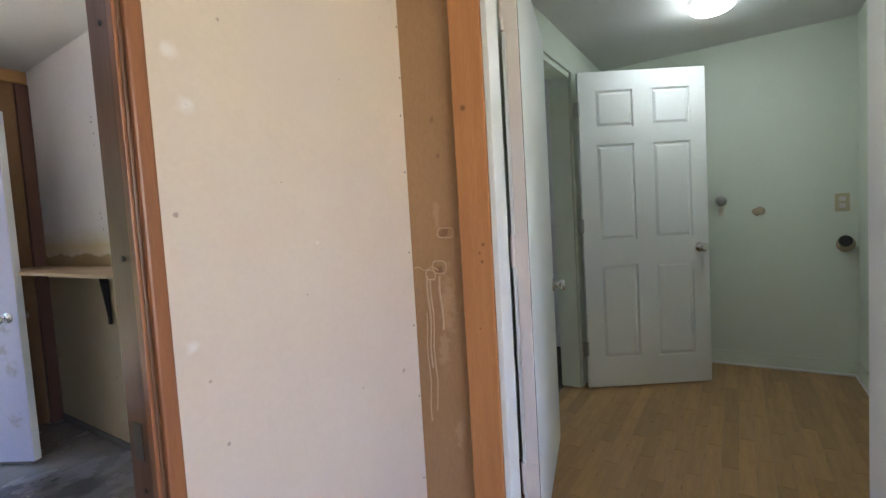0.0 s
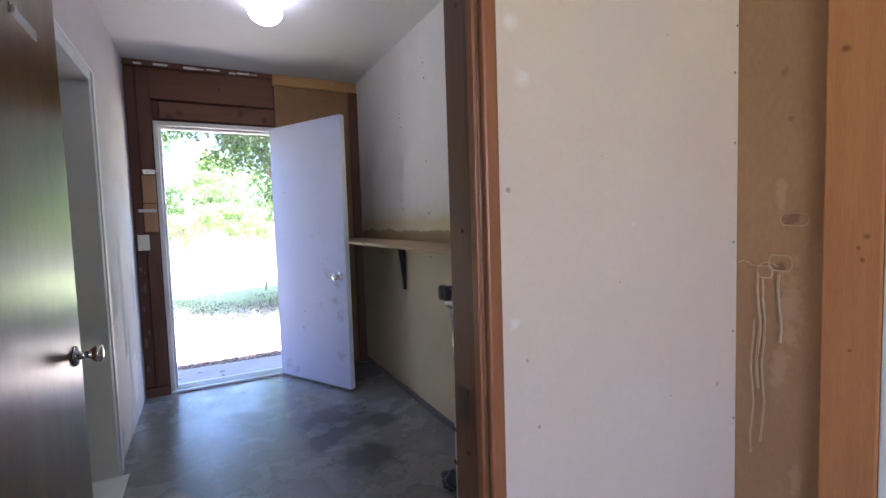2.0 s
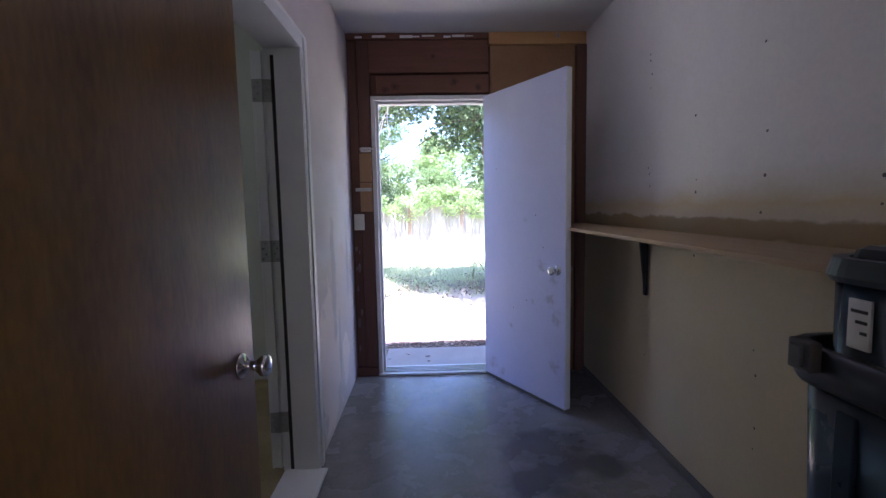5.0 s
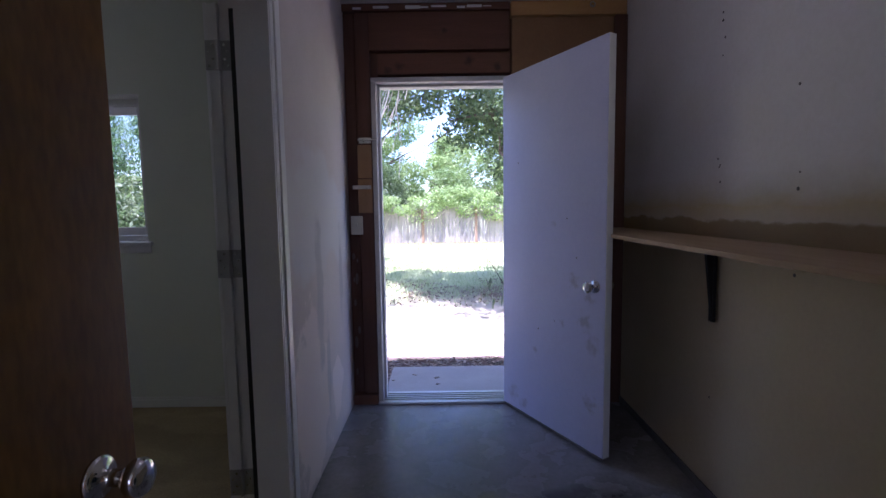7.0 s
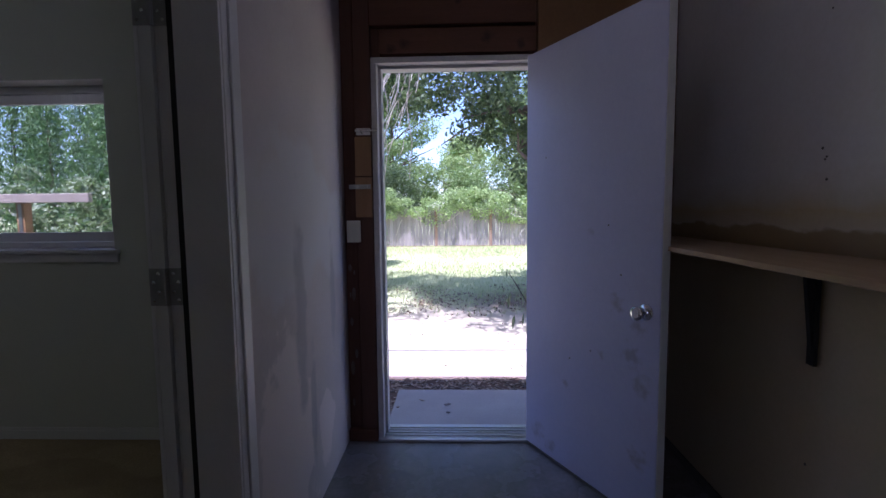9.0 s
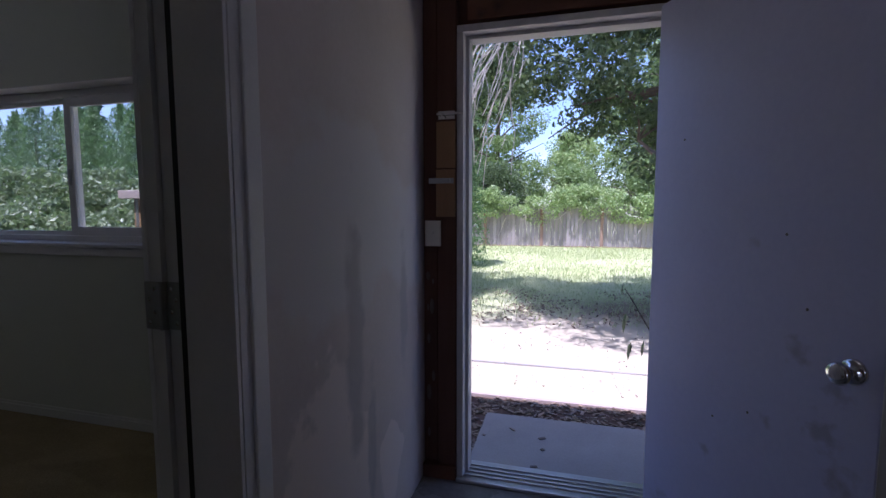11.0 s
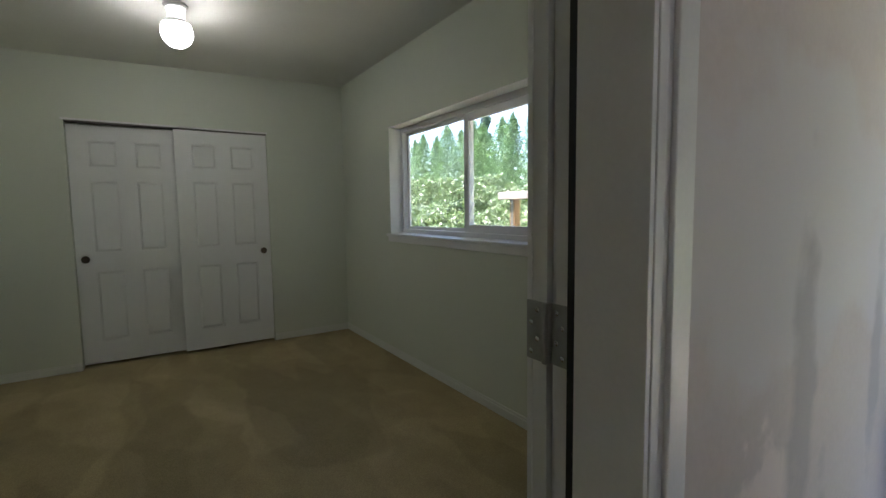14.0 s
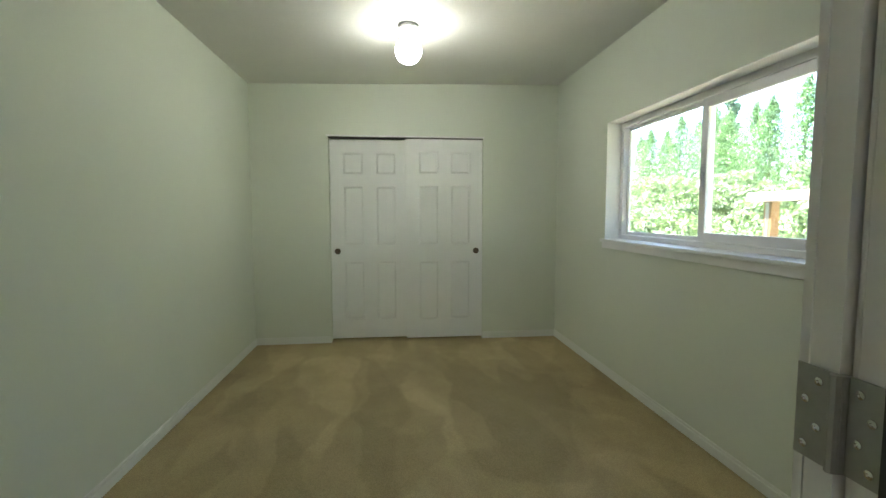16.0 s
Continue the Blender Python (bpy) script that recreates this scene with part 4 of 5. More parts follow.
part("rim", shield(bmesh.new(), 0.155, 0.155, 0.035, 0.05), M_BASE, g, "dull grey rim", smooth=True)
part("pad", shield(bmesh.new(), 0.132, 0.135, 0.055, 0.03), M_BLACK, g, smooth=True)
g = thing("wall_nail", Matrix.Translation((XR, 1.885, 1.775)), "bent rusty nail in the wallboard", "nail")
bm = cyl(bmesh.new(), (0, 0, 0), (-0.035, 0, -0.004), 0.005, seg=8)
cyl(bm, (-0.035, 0, -0.004), (-0.042, 0.004, 0.022), 0.005, seg=8)
part("shank", bm, M_BRONZE, g)
bm = bmesh.new()
rng = random.Random(11)
for k in range(46):
    y = rng.choice((1.98, 2.39, 2.80, 3.21)) + rng.uniform(-0.015, 0.015)
    z = rng.uniform(0.15, 2.3)
    cyl(bm, (XR + 0.002, y, z), (XR - 0.0012, y, z), rng.uniform(0.003, 0.007), seg=7)
setting("nail_marks", bm, M_BASE, "dark nail heads in the old wallboard", "nail marks")


bm = bmesh.new()
for z in (0.42, 0.70, 0.94, 1.18, 1.44, 1.62, 1.74, 1.90):
    x = 1.392 + 0.006 * math.sin(z * 37)
    cyl(bm, (x, YN + 0.002, z), (x, YN - 0.0012, z), 0.0032, seg=7)
setting("panel_nails", bm, M_BASE, "small dark nail heads down the panel edge", "nail marks")


M_COLLAR = glow("dimly_lit_glass_neck", (1.0, 0.96, 0.88), 0.9)


def globe_lamp(name, place, top, drop, r, material, label, flat=1.0, base=0.68, shroud=None, neck=0.0):
    g = thing(name, Matrix.Translation((*place, top)), label, "ceiling lamp")
    part("base", lathe(bmesh.new(), [(r * base, 0), (r * base * 1.06, -0.008), (r * base, -drop * 0.6), (r * base * 0.8, -drop)], Matrix()), M_WHITE, g, smooth=True)
    part("globe", ball(bmesh.new(), (0, 0, -drop - neck - r * flat * 0.85), r, 1, 1, flat, 24, 16), material, g, "lit opal glass globe", smooth=True)
    if neck:
        part("neck", lathe(bmesh.new(), [(r * 0.60, -drop), (r * 0.52, -drop - neck * 0.4), (r * 0.56, -drop - neck - 0.02)], Matrix()), M_COLLAR, g, "faintly lit glass neck of the globe", smooth=True)
    # added opaque ring on the globe's upper part, dims the glow on the ceiling
    if shroud:
        c, pts = -drop - neck - r * flat * 0.85, []
        for k in range(7):
            a = radians(shroud[0] + (shroud[1] - shroud[0]) * k / 6)
            pts.append(((r + 0.003) * math.sin(a), c + (r + 0.003) * flat * math.cos(a)))
        pts += [(q[0] + 0.003, q[1]) for q in reversed(pts)]
        part("shroud", lathe(bmesh.new(), pts, Matrix()), M_WHITE, g, "white collar added to screen the ceiling from the lamp", smooth=True)
    return g


globe_lamp("corridor_lamp", CORR_LAMP, H, 0.03, 0.088, M_GLOBEC, "lit round glass lamp on the ceiling", 0.75)
globe_lamp("bedroom_lamp", BED_LAMP, HB - 0.002, 0.025, 0.088, M_GLOBE, "lit globe lamp under the bedroom ceiling", 1.0, 0.75, (30, 60), 0.065)
globe_lamp("hall_lamp", HALL_LAMP, HH, 0.004, 0.112, M_GLOBEG, "lit frosted dome lamp on the hall ceiling", 0.40, 0.9, (40, 76))

# ---- bedroom ----
g = thing("window_1", Matrix(), "white vinyl sliding window in a deep painted reveal", "window", kind="structure")
FY0, FY1 = 4.322, 4.390
part("window_frame", box(WX0 + 0.001, FY0, WZ0 + 0.012, WX0 + 0.040, FY1, WZ1 - 0.001, bevel=0.003), M_VINYL, g)
part("window_frame", box(WX1 - 0.040, FY0, WZ0 + 0.012, WX1 - 0.001, FY1, WZ1 - 0.001, bevel=0.003), M_VINYL, g)
part("window_frame", box(WX0 + 0.0405, FY0, WZ1 - 0.045, WX1 - 0.0405, FY1, WZ1 - 0.001, bevel=0.003), M_VINYL, g)
part("window_frame", box(WX0 + 0.0405, FY0, WZ0 + 0.012, WX1 - 0.0405, FY1, WZ0 + 0.045, bevel=0.003), M_VINYL, g)
M_GLASS = bpy.data.materials.new("clear_glass")
M_GLASS.use_nodes = True
gb = M_GLASS.node_tree.nodes["Principled BSDF"]
gb.inputs["Roughness"].default_value, gb.inputs["IOR"].default_value = 0.0, 1.45
gb.inputs["Transmission Weight"].default_value = 1.0
XM = -2.60


def sash(x0, x1, y0, y1, z0, z1, rail):
    s = part("sash", box(x0, y0, z0, x0 + rail, y1, z1, bevel=0.002), M_VINYL, g, "white vinyl sash")
    part("sash_rail", box(x1 - rail, y0, z0, x1, y1, z1, bevel=0.002), M_VINYL, s)
    part("sash_rail", box(x0 + rail + 0.0005, y0, z0, x1 - rail - 0.0005, y1, z0 + rail, bevel=0.002), M_VINYL, s)
    part("sash_rail", box(x0 + rail + 0.0005, y0, z1 - rail, x1 - rail - 0.0005, y1, z1, bevel=0.002), M_VINYL, s)
    p = part("pane", box(x0 + rail - 0.004, (y0 + y1) / 2 - 0.002, z0 + rail - 0.004, x1 - rail + 0.004, (y0 + y1) / 2 + 0.002, z1 - rail + 0.004), M_GLASS, s, "clear glass pane")
    p.visible_shadow = False


sash(WX0 + 0.042, XM + 0.02, 4.361, 4.383, WZ0 + 0.047, WZ1 - 0.047, 0.024)
sash(XM - 0.025, WX1 - 0.042, 4.327, 4.355, WZ0 + 0.047, WZ1 - 0.047, 0.052)
part("sash_latch", box(XM - 0.012, 4.314, 1.42, XM + 0.006, 4.3265, 1.52, bevel=0.003), M_VINYL, g)
part("window_sill", box(WX0 - 0.03, BY1 - 0.028, WZ0 - 0.012, WX1 + 0.03, FY0 + 0.05, WZ0 + 0.011, bevel=0.004), M_WHITE, g, "white painted window sill")
part("apron", box(WX0 - 0.02, BY1 - 0.014, WZ0 - 0.060, WX1 + 0.02, BY1 - 0.0005, WZ0 - 0.0125, bevel=0.003), M_WHITE, g)
part("reveal", box(WX0 - 0.0, BY1 + 0.0005, WZ0 + 0.0115, WX0 + 0.004, FY0 - 0.0005, WZ1 - 0.0045), M_WHITE, g)
part("reveal", box(WX1 - 0.004, BY1 + 0.0005, WZ0 + 0.0115, WX1 - 0.0, FY0 - 0.0005, WZ1 - 0.0045), M_WHITE, g)
part("reveal", box(WX0, BY1 + 0.0005, WZ1 - 0.004, WX1, FY0 - 0.0005, WZ1), M_WHITE, g)


def baseboard(name, a, b, n):
    """A stepped baseboard from a to b on the floor; n: which way it stands off the wall."""
    (ax, ay), (bx_, by_) = a, b
    nx, ny = n
    bm = box(ax, ay, 0, bx_ + nx * 0.011, by_ + ny * 0.011, 0.050, bevel=0.001)
    bx(bm, ax, ay, 0.0502, bx_ + nx * 0.007, by_ + ny * 0.007, 0.068, bevel=0.002)
    return setting(name, bm, M_SKIRT, "white painted moulded baseboard", "baseboard")


baseboard("baseboard_bedroom_north", (BX0, BY1), (-0.5, BY1), (0, -1))
baseboard("baseboard_bedroom_south", (BX0, BY0), (-0.5, BY0), (0, 1))
baseboard("baseboard_bedroom_west", (BX0, BY0 + 0.012), (BX0, CY0 - 0.001), (1, 0))
baseboard("baseboard_bedroom_west", (BX0, CY1 + 0.001), (BX0, BY1 - 0.012), (1, 0))
g = thing("closet_track", Matrix(), "white header and sliding track of the closet", "closet track", kind="structure")
part("header_trim", box(BX0 + 0.0005, CY0 - 0.018, CT - 0.012, BX0 + 0.008, CY1 + 0.010, CT + 0.004, bevel=0.002), M_WHITE, g)
part("track", box(BX0 - 0.10, CY0, CT - 0.018, BX0 - 0.012, CY1, CT - 0.0005), M_BASE, g, "dark metal sliding track")
for nm, y, x, pull_x in (("closet_door", CY0 + 0.004, BX0 - 0.092, 0.062), ("closet_door", CY1 - 0.775, BX0 - 0.030, 0.708)):
    g = thing(nm, pose(x, y, 0.022, 0, 0, 90), "white six panel sliding closet door with round pull", "closet door", group="sliding closet doors")
    six_panel(g, 0.772, 1.995 if x > BX0 - 0.05 else 1.985, 0.036, M_DOORW, margin=0.16, relief=0.014)
    bm = lathe(bmesh.new(), [(0.030, 0.0), (0.030, 0.003), (0.022, 0.004), (0.020, 0.0012), (0.002, 0.0010)], Matrix.Translation((pull_x, -0.018, 0.885)) @ Matrix.Rotation(radians(90), 4, "X"))
    part("finger_pull", bm, M_BRONZE, g, "dark bronze round finger pull", smooth=True)

# ---- hall ----
for nm, a, b in (("baseboard_hall_far", (4.048, -0.64, HF), (4.0595, 0.90, HF + 0.10)), ("baseboard_hall_south", (1.56, -0.6395, HF), (4.048, -0.628, HF + 0.10)), ("baseboard_hall_north", (HD1 + 0.056, 0.888, HF), (4.048, 0.8995, HF + 0.10))):
    setting(nm, box(*a, *b, bevel=0.002), M_HALL, "pale green painted baseboard", "baseboard")
setting("shoe_mould_far", box(4.034, -0.626, HF, 4.0475, 0.886, HF + 0.016, bevel=0.004), M_WHITE, "white quarter round along the floor", "trim")
setting("shoe_mould_south", box(1.56, -0.6275, HF, 4.033, -0.614, HF + 0.016, bevel=0.004), M_WHITE, "white quarter round along the floor", "trim")
g = thing("wall_door_stop", Matrix.Translation((4.06, 0.10, 1.305)), "round dark knob fixed to the hall wall", "door stop")
part("knob", lathe(bmesh.new(), [(0.018, 0), (0.016, 0.012), (0.03, 0.022), (0.036, 0.036), (0.03, 0.05), (0.012, 0.056)], Matrix.Rotation(radians(-90), 4, "Y")), M_STEEL, g, smooth=True)
part("back_plate", box(-0.004, -0.014, -0.11, -0.0005, 0.014, -0.02, bevel=0.001), M_IVORY, g)
M_ALMOND = mat("almond_plastic", (0.50, 0.46, 0.28), (0.44, 0.40, 0.24), 0.4, bump=0.0)
M_KNOT = mat("tan_filler", (0.40, 0.33, 0.22), (0.30, 0.24, 0.16), 0.8, bump=0.2)
g = thing("wall_patch", Matrix.Translation((4.06, -0.12, 1.22)), "crumbled tan hole plug in the hall wall", "wall plug")
bm = ball(bmesh.new(), (-0.004, 0, 0), 0.035, 0.3, 1.1, 0.8, 14, 10)
for v in bm.verts:
    v.co += Vector((0, 1, 1)) * noise.noise(v.co * 60) * 0.012
part("plug", bm, M_KNOT, g, smooth=True)
g = thing("outlet_plate", Matrix.Translation((4.06, -0.56, 1.25)), "ivory cover plate on the hall wall", "cover plate")
part("cover_plate", box(-0.007, -0.037, -0.058, -0.0005, 0.037, 0.058, bevel=0.003), M_ALMOND, g)
for z in (-0.022, 0.022):
    part("socket", box(-0.0095, -0.016, z - 0.014, -0.0072, 0.016, z + 0.014, bevel=0.001), M_BOX, g)
g = thing("pipe_stub", Matrix.Translation((4.06, -0.565, 1.0)), "dark capped pipe stub in the hall wall", "pipe stub")
part("pipe", cyl(bmesh.new(), (0.005, 0, 0), (-0.06, 0, 0.004), 0.026, seg=16), M_STEEL, g, smooth=True)
part("cap", lathe(bmesh.new(), [(0.034, 0), (0.036, 0.02), (0.030, 0.034), (0.022, 0.030)], Matrix.Translation((-0.055, 0, 0.005)) @ Matrix.Rotation(radians(-90), 4, "Y")), M_BLACK, g, smooth=True)
part("collar", lathe(bmesh.new(), [(0.05, 0), (0.048, 0.006), (0.03, 0.01)], Matrix.Translation((-0.001, -0.012, -0.02)) @ Matrix.Rotation(radians(-90), 4, "Y")), M_KNOT, g, smooth=True)

# ---- garden ----
GZ = -0.16
M_GROUND = mat("dry_lawn_and_dirt", (0.52, 0.52, 0.32), (0.42, 0.45, 0.22), 0.95, scale=0.6, fine=30, bump=0.9, amount=0.9, fine_amount=0.5, spec=0.1)
blot(M_GROUND, [(0.5, 6.9, GZ, 2.6), (-4, 6.6, GZ, 2.8), (4.5, 6.9, GZ, 2.8), (8, 7, GZ, 2.8)], (0.42, 0.34, 0.285), 0.5, 0.5, 1.6)
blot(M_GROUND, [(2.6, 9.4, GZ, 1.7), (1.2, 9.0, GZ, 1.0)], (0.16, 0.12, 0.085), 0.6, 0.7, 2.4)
M_MULCH = mat("bark_mulch", (0.16, 0.10, 0.07), (0.07, 0.045, 0.035), 0.95, scale=14, fine=60, bump=1.0, amount=0.8)
M_KERB = mat("pinkish_edging_board", (0.42, 0.34, 0.31), (0.33, 0.26, 0.24), 0.85, scale=4, fine=60, bump=0.3, stretch=(0.5, 4, 4))
M_FENCE = mat("weathered_grey_fence", (0.34, 0.30, 0.28), (0.24, 0.21, 0.20), 0.85, scale=3, fine=40, bump=0.3, stretch=(5, 5, 0.5), per_piece=0.16)
M_POST = mat("brown_weathered_post", (0.30, 0.20, 0.14), (0.22, 0.14, 0.10), 0.85, scale=3, fine=40, bump=0.3, stretch=(5, 5, 0.5))
M_GREYWOOD = mat("silvered_wood", (0.46, 0.40, 0.36), (0.34, 0.29, 0.26), 0.85, scale=3, fine=40, bump=0.3, stretch=(5, 5, 0.5))
M_BARK = mat("grey_brown_bark", (0.16, 0.12, 0.09), (0.09, 0.07, 0.05), 0.9, scale=6, fine=40, bump=0.8, stretch=(3, 3, 0.7))
# lighter copy of the bark, sunlight on the limb put into its colour
M_LIMB = mat("sunlit_grey_bark", (0.20, 0.155, 0.12), (0.12, 0.09, 0.07), 0.9, scale=6, fine=40, bump=0.8, stretch=(3, 3, 0.7))
M_TWIG = mat("pale_bare_twigs", (0.50, 0.45, 0.38), (0.38, 0.34, 0.28), 0.85, scale=6, fine=40, bump=0.3)


def leaf_mat(name, a, b, through_colour, share=0.35):
    m = bpy.data.materials.new(name)
    m.use_nodes = True
    nt, L = m.node_tree, m.node_tree.links
    bs = nt.nodes["Principled BSDF"]
    geo = nt.nodes.new("ShaderNodeNewGeometry")
    mx = nt.nodes.new("ShaderNodeMix")
    mx.data_type = "RGBA"
    mx.inputs[6].default_value, mx.inputs[7].default_value = (*a, 1), (*b, 1)
    L.new(geo.outputs["Random Per Island"], mx.inputs[0])
    L.new(mx.outputs[2], bs.inputs["Base Color"])
    bs.inputs["Roughness"].default_value = 0.42
    tr = nt.nodes.new("ShaderNodeBsdfTranslucent")
    tr.inputs["Color"].default_value = (*through_colour, 1)
    ms = nt.nodes.new("ShaderNodeMixShader")
    ms.inputs[0].default_value = share
    L.new(bs.outputs[0], ms.inputs[1])
    L.new(tr.outputs[0], ms.inputs[2])
    L.new(ms.outputs[0], nt.nodes["Material Output"].inputs["Surface"])
    return m


M_LEAF_DARK = leaf_mat("dark_tree_leaves", (0.035, 0.06, 0.028), (0.15, 0.20, 0.085), (0.15, 0.23, 0.06), 0.28)
M_LEAF_MID = leaf_mat("mid_green_leaves", (0.08, 0.13, 0.05), (0.31, 0.40, 0.17), (0.30, 0.44, 0.11))
M_LEAF_VINE = leaf_mat("bright_vine_leaves", (0.15, 0.25, 0.08), (0.46, 0.54, 0.25), (0.36, 0.50, 0.15))
M_LEAF_BUSH = leaf_mat("pale_bush_leaves", (0.04, 0.075, 0.03), (0.36, 0.42, 0.25), (0.20, 0.30, 0.10))
M_CEDAR = leaf_mat("hedge_cedar_sprays", (0.045, 0.095, 0.035), (0.17, 0.29, 0.11), (0.14, 0.26, 0.07), 0.3)
M_CONIFER = leaf_mat("far_conifer_sprays", (0.05, 0.10, 0.06), (0.08, 0.15, 0.09), (0.08, 0.16, 0.07), 0.2)


def leaf_cloud(name, clumps, per, size, seed, flat=0.7, droop=0.0):
    """Many small folded leaves scattered in clumps of (x, y, z, rx, ry, rz)."""
    rs = np.random.RandomState(seed)
    c = np.repeat(np.array(clumps, float), per, axis=0)
    n = len(c)
    d = rs.normal(size=(n, 3))
    d /= np.linalg.norm(d, axis=1)[:, None]
    d *= rs.uniform(0.25, 1.0, size=(n, 1)) ** 0.5 * rs.uniform(0.85, 1.15, size=(n, 1))
    p = c[:, :3] + d * c[:, 3:]
    nrm = rs.normal(size=(n, 3)) * (1, 1, flat) + (0, 0, 0.6)
    nrm /= np.linalg.norm(nrm, axis=1)[:, None]
    a = rs.normal(size=(n, 3)) + (0, 0, -droop)
    a -= (a * nrm).sum(1)[:, None] * nrm
    a /= np.linalg.norm(a, axis=1)[:, None]
    b = np.cross(nrm, a)
    s = size * rs.uniform(0.6, 1.3, size=(n, 1))
    tip, base = p + a * s, p - a * s
    l = p + b * s * 0.48 + nrm * s * 0.15 - a * s * 0.1
    r = p - b * s * 0.48 + nrm * s * 0.15 - a * s * 0.1
    v = np.stack([base, l, tip, r], axis=1).reshape(-1, 3)
    me = bpy.data.meshes.new(name)
    me.from_pydata(v.tolist(), [], np.arange(4 * n).reshape(n, 4).tolist())
    return me


def crown(name, me, material, parent, label=""):
    me.materials.append(material)
    ob = new(name, me)
    ob.parent = parent
    if label:
        tagged(ob, label)
    return ob


def limb(bm, pts, r0, r1, seg=8):
    """A tapered bough through the points."""
    n = len(pts) - 1
    for i in range(n):
        cyl(bm, pts[i], pts[i + 1], r0 + (r1 - r0) * i / n, r0 + (r1 - r0) * (i + 1) / n, seg)
    return bm


def bough(p, d, length, rng, bend=0.25, steps=5, sag=0.0):
    pts, p, d = [Vector(p)], Vector(p), Vector(d).normalized()
    for k in range(steps):
        d = (d + Vector((rng.uniform(-bend, bend), rng.uniform(-bend, bend), rng.uniform(-bend, bend) - sag))).normalized()
        p = p + d * length / steps
        pts.append(p.copy())
    return pts


def tree(name, base, height, spread, seed, leaf_material, leaf=0.06, clumps=70, per=120, low=0.35, label="", clump_r=0.45, trunk=0.14, lean=(0, 0)):
    rng = random.Random(seed)
    x, y, z = base
    g = thing(name, Matrix(), label, "tree")
    bm = bmesh.new()
    top = (x + lean[0], y + lean[1], z + height * 0.75)
    mid = (x + lean[0] * 0.4 + rng.uniform(-0.15, 0.15), y + lean[1] * 0.4, z + height * 0.4)
    limb(bm, [Vector((x, y, z - 0.1)), Vector(mid), Vector(top)], trunk, trunk * 0.35, 10)
    part("trunk", bm, M_BARK, g)
    cl = []
    for k in range(9):
        f = rng.uniform(0.35, 0.95)
        s = Vector((x, y, z)).lerp(Vector(top), f) if f > 0.5 else Vector(mid)
        a = 2 * math.pi * k / 9 + rng.uniform(-0.3, 0.3)
        pts = bough(s, (math.cos(a), math.sin(a), rng.uniform(0.1, 0.7)), spread * rng.uniform(0.6, 1.0), rng)
        part("limb", limb(bmesh.new(), pts, trunk * 0.32, 0.012, 6), M_BARK, g)
    for k in range(clumps):
        a, f = rng.uniform(0, 2 * math.pi), rng.uniform(0, 1) ** 0.5
        h = rng.uniform(low, 1.0)
        w = spread * f * (1.0 - 0.55 * abs(2 * (h - low) / (1 - low) - 0.8))
        r = clump_r * rng.uniform(0.6, 1.3)
        cl.append((x + lean[0] * h + w * math.cos(a), y + lean[1] * h + w * math.sin(a), z + height * h, r, r, r * 0.7))
    crown("crown", leaf_cloud(name + "_leaves", cl, per, leaf, seed), leaf_material, g)
    return g


sheet = bmesh.new()
n = 60
xs = [-400, -150, -60, -30] + [-20 + 40 * i / n for i in range(n + 1)] + [30, 60, 150, 400]
ys = [4.42, 4.6, 5.0] + [5.5 + 30 * i / n for i in range(n + 1)] + [45, 80, 200, 500]
grid = [[sheet.verts.new((x, y, GZ + (0.035 * noise.noise((x * 0.5, y * 0.5, 0)) if 6 < y < 45 and abs(x) < 60 else 0))) for x in xs] for y in ys]
for j in range(len(ys) - 1):
    for i in range(len(xs) - 1):
        sheet.faces.new((grid[j][i], grid[j][i + 1], grid[j + 1][i + 1], grid[j + 1][i]))
back = [sheet.verts.new(p) for p in ((-400, -400, GZ - 0.02), (400, -400, GZ - 0.02), (400, 4.42, GZ - 0.02), (-400, 4.42, GZ - 0.02))]
sheet.faces.new(back)
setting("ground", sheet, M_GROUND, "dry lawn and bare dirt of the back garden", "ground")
g = thing("door_slab", Matrix.Translation((0.35, 4.75, GZ)), "pale concrete step slab outside the door", "concrete slab")
part("slab", box(-0.52, -0.385, -0.05, 0.55, 0.39, 0.075, bevel=0.008), M_SLAB, g)
setting("mulch_bed", box(-6, 4.425, GZ - 0.05, 6, 5.52, GZ + 0.012), M_MULCH, "strip of dark bark mulch beside the house", "mulch bed")
bm = bmesh.new()
rng = random.Random(21)
verts, faces = [], []
for k in range(5200):
    x, y = rng.uniform(-1.6, 3.2), rng.uniform(4.4, 5.53)
    on = -0.17 < x < 0.90 and y < 5.14
    if on and rng.random() > 0.012:
        continue
    z = GZ + (0.078 if on else 0.014) + rng.uniform(0, 0.012)
    a, l, wd, t = rng.uniform(0, 6.3), rng.uniform(0.008, 0.03), rng.uniform(0.004, 0.011), rng.uniform(-0.5, 0.5) * (0 if on else 1)
    ca, sn = math.cos(a), math.sin(a)
    i = len(verts)
    for u, v in ((-l, -wd), (l, -wd), (l, wd), (-l, wd)):
        verts.append((x + u * ca - v * sn, y + u * sn + v * ca, z + u * t * 0.6))
    for u, v in ((-l, -wd), (l, -wd), (l, wd), (-l, wd)):
        verts.append((x + u * ca - v * sn, y + u * sn + v * ca, z + u * t * 0.6 + 0.004))
    faces += [(i + 4, i + 5, i + 6, i + 7), (i, i + 1, i + 5, i + 4), (i + 1, i + 2, i + 6, i + 5), (i + 2, i + 3, i + 7, i + 6), (i + 3, i, i + 4, i + 7)]
me = bpy.data.meshes.new("bark_chips")
me.from_pydata(verts, [], faces)
M_CHIP = leaf_mat("bark_chip", (0.06, 0.04, 0.03), (0.34, 0.25, 0.18), (0.1, 0.1, 0.1), 0.0)
me.materials.append(M_CHIP)
